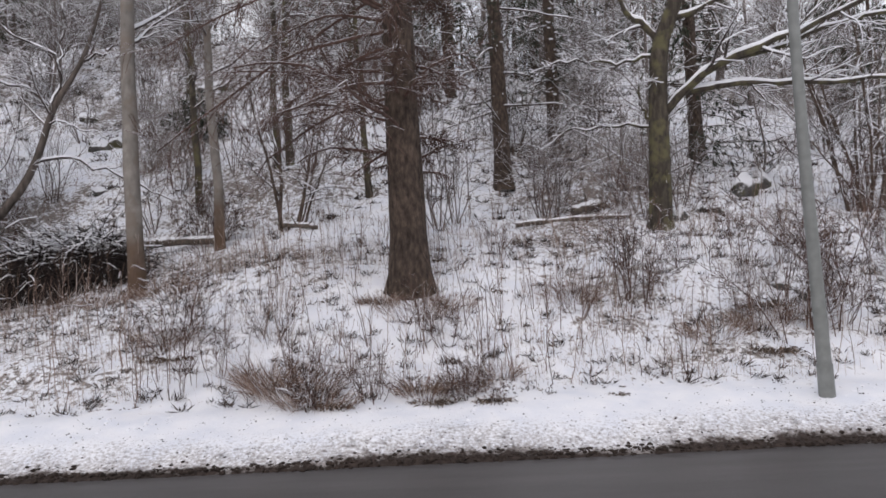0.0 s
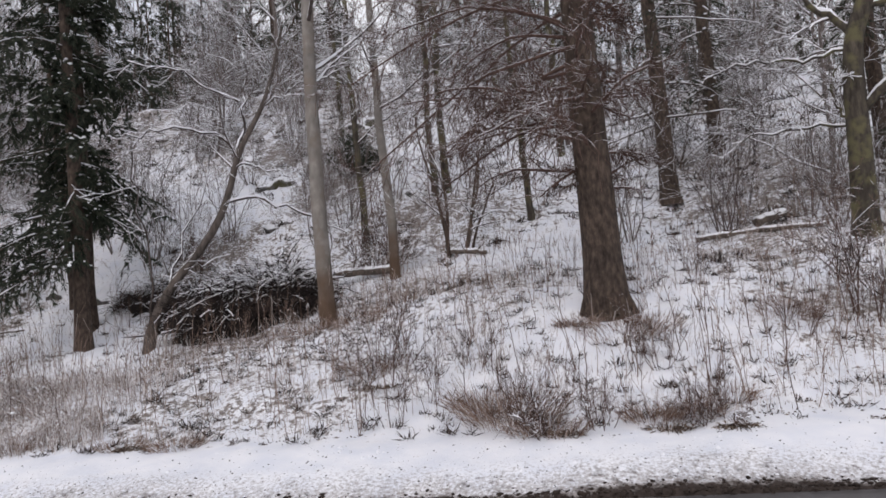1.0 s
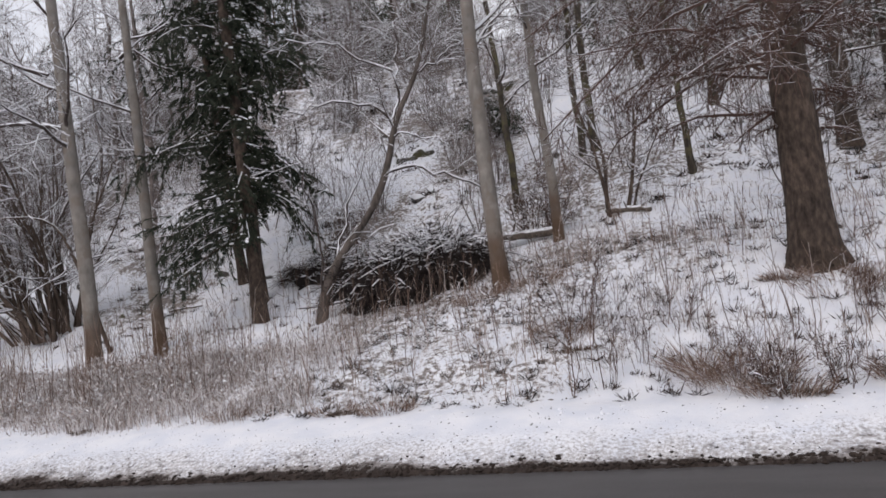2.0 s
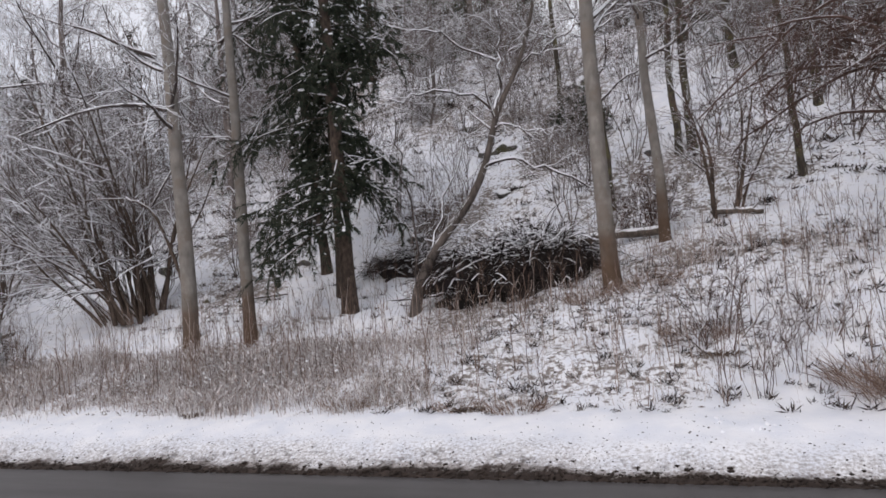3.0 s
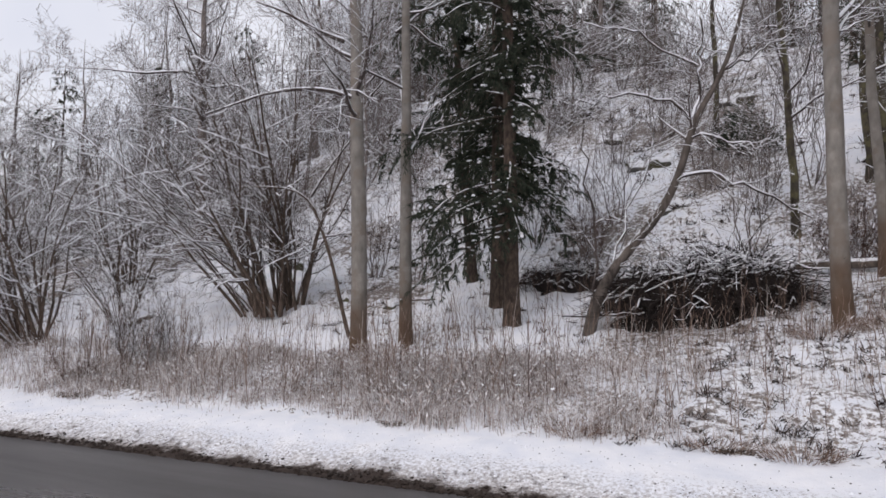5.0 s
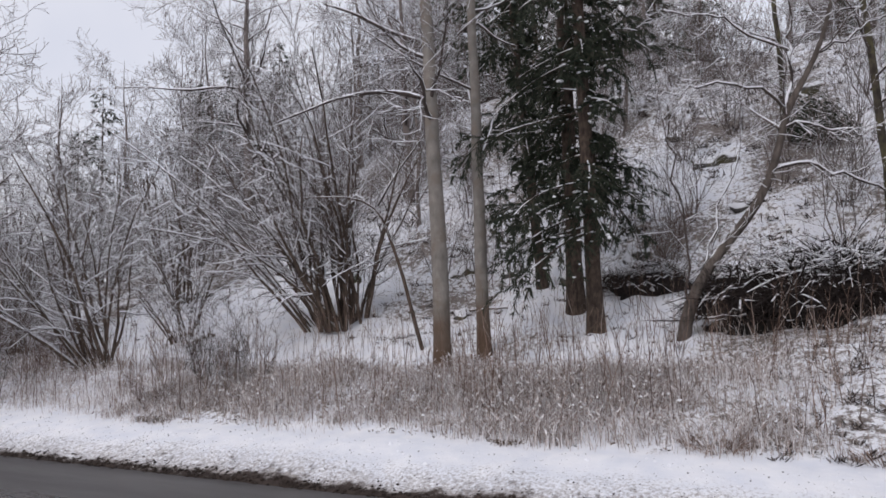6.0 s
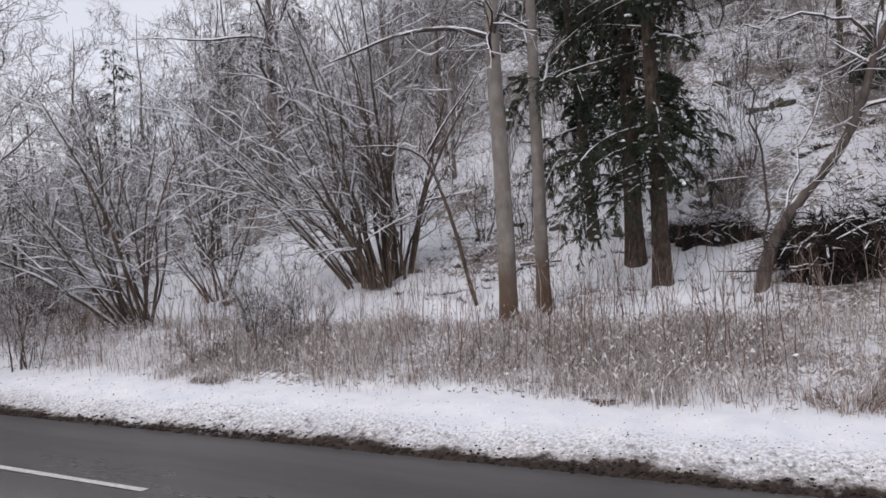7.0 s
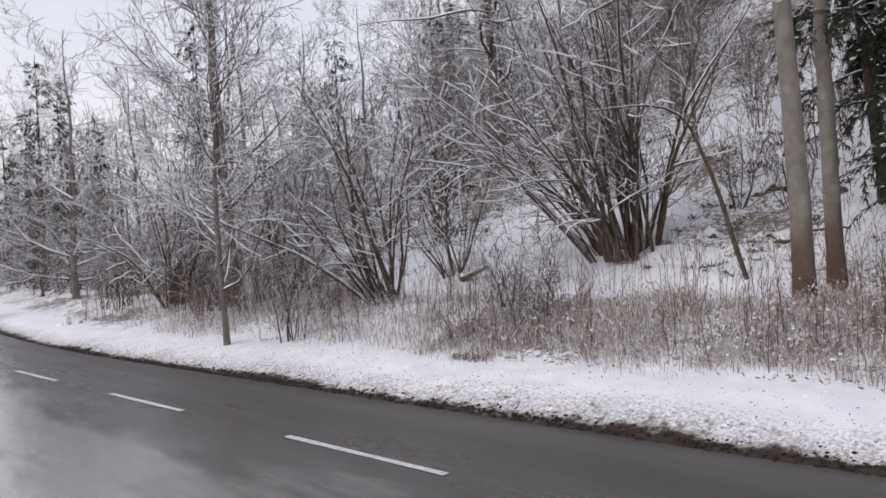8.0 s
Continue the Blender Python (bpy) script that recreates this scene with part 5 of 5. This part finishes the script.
def weeds(name, n, x0, x1, u0, u1, tall, label, g):
    """Upright dry stalks with a few side twigs."""
    x, y = meadow(n, x0, x1, u0, u1, g)
    ok = bank(x, y) < 0.4
    x, y = x[ok], y[ok]
    n = len(x)
    L = tall * (0.45 + 0.75 * g.rand(n))
    K = 5
    s = np.linspace(0, 1, K)
    lean = g.randn(n, 2) * 0.1
    P = on_ground(x, y, 0.03)[:, None] + np.stack([lean[:, :1] * s[None] * L[:, None], lean[:, 1:] * s[None] * L[:, None], s[None] * L[:, None]], -1)
    P[:, 1:, :2] += g.randn(n, K - 1, 2) * 0.015
    R = 0.0066 * np.linspace(1, 0.5, K)[None] * (0.7 + 0.6 * g.rand(n, 1))
    S = grow(P, R, g, 4, 3, 0.28, 32, 0.3, 0.1, 0.7, (0.4, 1), 0.2)
    S[1][:] = np.maximum(S[1], 0.003)
    return tagged(new(name, tubes(name, [(P, R), S], M_stalk, 3)), label, "weeds", kind="stuff")


weeds("weed_stalks", 420, -8.5, 9, 1.9, 7, 1.1, "dry brown weed stalks on the snowy bank", gg)
weeds("weed_stalks", 320, -21, -8, 2.0, 7, 1.25, "dry weed stalks standing in frosted grass", gg)
weeds("weed_stalks", 380, -40, -21, 1.9, 7, 1.2, "dry weed stalks along the verge", gg)
weeds("weed_stalks", 500, -30, 12, 7, 16, 1.2, "thin dry saplings and stalks on the slope", gg)

# leaf litter, dark tufts and clods
n = 15000
x, y = gg.uniform(-34, 12, n), 0 * np.arange(n)
y = kerb(x) + 1.8 + 13 * gg.rand(n) ** 1.4
ok = bumps(x, y, 1.3, 0) + 0.6 * bumps(x, y, 0.4, 3) > 0.1
p = on_ground(x[ok], y[ok], -0.015)
d = unit(gg.randn(len(p), 3) * np.array([1, 1, 0.35])) * (0.03 + 0.07 * gg.rand(len(p), 1))
tagged(new("leaf_litter", slivers("leaf_litter", p, d, unit(np.cross(d, gg.randn(len(p), 3))) * 0.011, M_leaf)), "fallen brown leaves scattered over the snow", "leaf litter", kind="stuff")

n = 8500
x = np.concatenate([gg.uniform(-34, 9, n), gg.uniform(-70, -34, 1800)])
u = 0.0 + np.abs(gg.randn(len(x))) * 0.14
p = on_ground(x, kerb(x) + u)
size = (0.006 + 0.032 * gg.rand(len(x)) ** 4) * (1 - 0.5 * ease(0.15, 0.5, u))
tagged(new("slush_clods", scattered_lumps("slush_clods", p, size, M_mud, gg)), "dark clods of muddy slush along the road edge", "slush", kind="stuff")
n = 900
x = gg.uniform(-34, 9, n)
p = on_ground(x, kerb(x) + 0.35 + 1.2 * gg.rand(n), 0.012)
tagged(new("snow_lumps", scattered_lumps("snow_lumps", p, 0.012 + 0.03 * gg.rand(n) ** 2, M_snow_clump, gg)), "small ploughed lumps of snow on the verge", "snow", kind="stuff")
n = 5200
x = gg.uniform(-34, 9, n)
p = on_ground(x, kerb(x) + 0.12 + 1.4 * gg.rand(n) ** 2.4)
tagged(new("grit", scattered_lumps("grit", p, 0.004 + 0.009 * gg.rand(n) ** 2, M_mud, gg)), "dark grit scattered over the ploughed snow", "grit", kind="stuff")


n = 900
x = np.concatenate([gg.uniform(-9, 10, n), gg.uniform(-34, 12, 3 * n)])
y = np.concatenate([kerb(x[:n]) + 1.7 + 6.5 * gg.rand(n), 15 + 20 * gg.rand(3 * n)])
ok = (np.arange(4 * n) < n) | (bumps(x, y, 1.9, 3) + 0.5 * bumps(x, y, 0.6, 1) > -0.05) & (bank(x, y) < 0.3)
x, y = x[ok], y[ok]
n = len(x)
wide = (0.05 + 0.07 * ease(16, 22, y)).repeat(20)
c = on_ground(x, y, 0.01).repeat(20, 0)
c[:, :2] += gg.randn(len(c), 2) * wide[:, None]
d = unit(np.stack([gg.randn(len(c)), gg.randn(len(c)), 0.3 + 1.2 * gg.rand(len(c))], -1)) * (0.05 + 0.13 * gg.rand(len(c), 1)) * gg.uniform(0.5, 1.5, n).repeat(20)[:, None] * (wide / 0.05)[:, None] ** 0.5
tagged(new("heather_tufts", slivers("heather_tufts", c, d, unit(np.cross(d, gg.randn(len(c), 3))) * (0.008 * wide / 0.05)[:, None], M_heather)), "small dark withered tufts poking through snow", "tufts", kind="stuff")


def tuft(x, y, seed, r, label):
    """A dark clump of withered leaves and stems low on the snow."""
    g = np.random.RandomState(seed)
    root = base_at("withered_tuft", x, y, sink=0.02)
    tagged(root, label, "tuft", "withered tufts")
    n = 320
    a = g.rand(n) * 2 * np.pi
    d = unit(np.stack([np.cos(a), np.sin(a), 0.1 + 1.6 * g.rand(n)], -1))
    s = np.stack([np.cos(a), np.sin(a), 0 * a], -1) * (g.rand(n, 1) * r * 0.9) * np.array([1.4, 0.7, 1])
    part("leaves", slivers("leaves", s, d * r * (0.25 + 0.5 * g.rand(n, 1)), unit(np.cross(d, g.randn(n, 3))) * 0.009, M_leaf, np.array([0, 0, -0.3 * r])), root)
    return root


for k, (x, y, r) in enumerate(((-12.3, 9.3, 0.2), (-19.2, 9.05, 0.3), (-4.35, 11.0, 0.3), (-0.2, 9.3, 0.24), (-1.6, 9.2, 0.26), (0.6, 9.25, 0.22), (2.2, 9.3, 0.12), (-7.6, 9.5, 0.18), (4.9, 10.6, 0.3), (5.4, 12.0, 0.35))):
    tuft(x, y, 300 + k, r, "clump of withered brown leaves on the snow")

M_rust = per_piece("rusty_dead_grass", [(0.0, (0.08, 0.05, 0.04)), (0.5, (0.2, 0.13, 0.1)), (0.8, (0.36, 0.27, 0.22)), (1.0, (0.6, 0.54, 0.5))])


def grass_clump(x, y, seed, r, tall, label):
    """A shaggy clump of dead grass: blades from one foot, bending outwards."""
    g = np.random.RandomState(seed)
    root = base_at("grass_clump", x, y, sink=0.03)
    tagged(root, label, "grass", "clumps of dead grass")
    n = int(900 * r)
    a = g.rand(n) * 2 * np.pi
    out = np.stack([np.cos(a), np.sin(a), 0 * a], -1)
    foot = out * (r * np.sqrt(g.rand(n, 1))) * np.array([1.2, 0.7, 1])
    d = unit(out * (0.2 + 0.9 * g.rand(n, 1)) + np.array([0, 0, 1.0])) * tall * (0.35 + 0.75 * g.rand(n, 1))
    foot[:, 2] += terrain(foot[:, 0] + x, foot[:, 1] + y) - height(x, y)
    part("grass", slivers("grass", foot, d, unit(np.cross(d, g.randn(n, 3))) * 0.0045, M_rust, out * tall * 0.3 * g.rand(n, 1) - np.array([0, 0, 0.25 * tall]) * g.rand(n, 1)), root)
    return root


for k, (x, y, r, tall) in enumerate(((-2.15, 9.75, 0.5, 0.75), (-1.7, 9.25, 0.4, 0.4), (-2.6, 10.2, 0.35, 0.6), (-0.35, 9.6, 0.3, 0.5), (0.15, 9.75, 0.3, 0.42), (0.75, 10.2, 0.25, 0.32), (-0.5, 12.2, 0.55, 0.34), (-1.15, 12.4, 0.3, 0.3), (0.1, 12.35, 0.35, 0.28), (-6.9, 9.5, 0.35, 0.28), (-7.8, 9.6, 0.3, 0.22), (-9.6, 9.55, 0.3, 0.3), (-4.6, 11.5, 0.4, 0.35), (-5.4, 13.9, 0.5, 0.4), (-6.5, 13.9, 0.45, 0.4), (2.2, 12.4, 0.4, 0.35), (4.3, 11.2, 0.4, 0.4), (5.2, 11.6, 0.45, 0.4), (-14.9, 11.9, 0.35, 0.35), (-15.3, 14.3, 0.35, 0.3))):
    grass_clump(x, y, 500 + k, r, tall, "shaggy clump of rusty-brown dead grass in the snow")

# ---- the white van, driven on ahead ----
M_van = plain("white_van_paint", (0.72, 0.73, 0.75), 0.28, vary=0.05, scale=2)
M_black = plain("black_plastic", (0.02, 0.021, 0.024), 0.5)
M_red = plain("red_tail_lens", (0.5, 0.012, 0.02), 0.2)
M_clear = plain("white_lens", (0.7, 0.7, 0.7), 0.2)
M_tyre = plain("tyre_rubber", (0.018, 0.018, 0.02), 0.8)
M_alloy = plain("wheel_alloy", (0.5, 0.5, 0.52), 0.35, 0.9)
M_dirty = plain("grimy_rear_paint", (0.55, 0.54, 0.52), 0.5, vary=0.2, scale=3)
M_glass = plain("dark_glass", (0.02, 0.024, 0.028), 0.08)


def loft(name, stations, mat):
    """A shell through cross-sections: (x, half width, floor, roof) each, rounded at the roof."""
    rings = []
    for x, w, z0, z1 in stations:
        shape = [(-1, 0), (-1.0, 0.3), (-0.985, 0.55), (-0.93, 0.8), (-0.84, 0.94), (-0.7, 1.0), (0.7, 1.0), (0.84, 0.94), (0.93, 0.8), (0.985, 0.55), (1.0, 0.3), (1, 0)]
        rings.append([(x, a * w, z0 + b * (z1 - z0)) for a, b in shape])
    bm = bmesh.new()
    vs = [[bm.verts.new(p) for p in r] for r in rings]
    for r0, r1 in zip(vs, vs[1:]):
        for k in range(len(r0)):
            bm.faces.new((r0[k], r1[k], r1[(k + 1) % len(r0)], r0[(k + 1) % len(r0)]))
    bm.faces.new(vs[0])
    bm.faces.new(vs[-1][::-1])
    bmesh.ops.recalc_face_normals(bm, faces=bm.faces)
    me = bpy.data.meshes.new(name)
    bm.to_mesh(me)
    bm.free()
    me.materials.append(mat)
    return me


def slab(name, x, y, z, sx, sy, sz, mat, soft=0.02):
    bm = bmesh.new()
    bmesh.ops.create_cube(bm, size=1)
    for v in bm.verts:
        v.co = Vector((x + v.co.x * sx, y + v.co.y * sy, z + v.co.z * sz))
    bmesh.ops.bevel(bm, geom=bm.edges[:], offset=min(soft, min(sx, sy, sz) * 0.4), segments=2, affect="EDGES")
    me = bpy.data.meshes.new(name)
    bm.to_mesh(me)
    bm.free()
    me.materials.append(mat)
    return me


def turned(name, profile, mat, n=28):
    """A wheel part: (radius, y) profile turned about the axle."""
    a = np.arange(n) * 2 * np.pi / n
    v = np.array([[(r * np.cos(t), y, r * np.sin(t)) for t in a] for r, y in profile]).reshape(-1, 3)
    q = [[i * n + k, (i + 1) * n + k, (i + 1) * n + (k + 1) % n, i * n + (k + 1) % n] for i in range(len(profile) - 1) for k in range(n)]
    me = build_mesh(name, v, q)
    me.materials.append(mat)
    return me


van = new("delivery_van")
van_x = -52.0
van_y = float(centre(van_x)) + 0.85
van_turn = math.degrees(math.atan2(float(centre(-54) - centre(-50)), -4)) - 180
van.matrix_basis = pose(van_x, van_y, 0.012, 0, 0, van_turn)
tagged(van, "white panel van with red tail lights driving along the road", "van")
# local: the tail at x = +2.57, the nose at x = -2.57
part("body", loft("body", [(2.5, 0.93, 0.45, 1.86), (2.2, 0.955, 0.42, 1.92), (0.0, 0.965, 0.42, 1.93), (-0.9, 0.965, 0.42, 1.92), (-1.25, 0.96, 0.42, 1.78), (-1.75, 0.95, 0.42, 1.22), (-2.35, 0.9, 0.42, 1.05), (-2.55, 0.8, 0.45, 0.8)], M_van), van)
for side in (-1, 1):
    part("side_panel_groove", slab("side_panel_groove", 0.9, side * 0.962, 1.62, 2.6, 0.012, 0.012, M_black, 0.004), van)
    part("side_rail", slab("side_rail", 0.5, side * 0.972, 1.22, 3.4, 0.02, 0.03, M_van, 0.008), van)
    part("sill", slab("sill", 0.0, side * 0.95, 0.42, 5.0, 0.06, 0.22, M_black), van)
    part("rear_pillar", slab("rear_pillar", 2.46, side * 0.9, 1.5, 0.1, 0.1, 0.62, M_black), van)
    light = part("tail_light", slab("tail_light", 2.46, side * 0.93, 1.0, 0.16, 0.1, 0.46, M_red), van, "red tail light")
    part("reversing_lens", slab("reversing_lens", 2.475, side * 0.935, 0.94, 0.15, 0.1, 0.07, M_clear), light)
    door = part("rear_door", slab("rear_door", 2.52, side * 0.43, 1.12, 0.06, 0.82, 1.3, M_dirty), van, "grimy white rear door")
    part("hinge", slab("hinge", 2.55, side * 0.84, 1.62, 0.05, 0.05, 0.09, M_clear), door)
    part("headlight", slab("headlight", -2.46, side * 0.68, 0.82, 0.18, 0.3, 0.2, M_clear), van)
    part("cab_window", slab("cab_window", -0.95, side * 0.945, 1.5, 0.8, 0.03, 0.42, M_glass), van)
    part("mirror", slab("mirror", -1.35, side * 1.08, 1.3, 0.12, 0.22, 0.28, M_black, 0.04), van)
    for x in (1.5, -1.65):
        arch = part("wheel_arch", turned("wheel_arch", [(0.4, -0.02), (0.43, 0.0), (0.4, 0.02)], M_black), van)
        arch.matrix_basis = pose(x, side * 0.955, 0.34)
        wheel = new("wheel")
        wheel.parent = van
        wheel.matrix_basis = pose(x, side * 0.86, 0.335, 0, 0, 0 if side > 0 else 180)
        part("tyre", turned("tyre", [(0.22, -0.1), (0.3, -0.11), (0.335, -0.08), (0.335, 0.08), (0.3, 0.11), (0.22, 0.1)], M_tyre), wheel)
        part("rim", turned("rim", [(0.225, 0.1), (0.215, 0.06), (0.2, 0.03), (0.05, 0.05), (0.0, 0.06)], M_alloy), wheel)
        for k in range(5):
            spoke = part("spoke", slab("spoke", 0.12, 0.07, 0, 0.17, 0.03, 0.055, M_alloy), wheel)
            spoke.matrix_basis = pose(0, 0, 0, 0, 72 * k, 0)
part("rear_bumper", slab("rear_bumper", 2.5, 0, 0.46, 0.2, 1.86, 0.2, M_black, 0.04), van, "black plastic bumper")
part("front_bumper", slab("front_bumper", -2.5, 0, 0.48, 0.2, 1.7, 0.26, M_black, 0.04), van)
part("number_plate", slab("number_plate", 2.558, -0.15, 0.92, 0.02, 0.5, 0.12, M_clear, 0.004), van)
for k in range(6):
    part("plate_bar", slab("plate_bar", 2.571, -0.33 + 0.07 * k, 0.92, 0.006, 0.04, 0.07, M_black, 0.001), van)
part("door_handle", slab("door_handle", 2.56, 0.05, 1.02, 0.04, 0.12, 0.05, M_black), van)
screen = part("windscreen", slab("windscreen", 0, 0, 0, 0.8, 1.5, 0.02, M_glass, 0.008), van)
screen.matrix_basis = pose(-1.52, 0, 1.53, 0, -47, 0)
part("roof_snow", slab("roof_snow", 0.7, 0, 1.935, 3.2, 1.2, 0.03, M_snow_clump, 0.012), van, "thin snow on the roof")
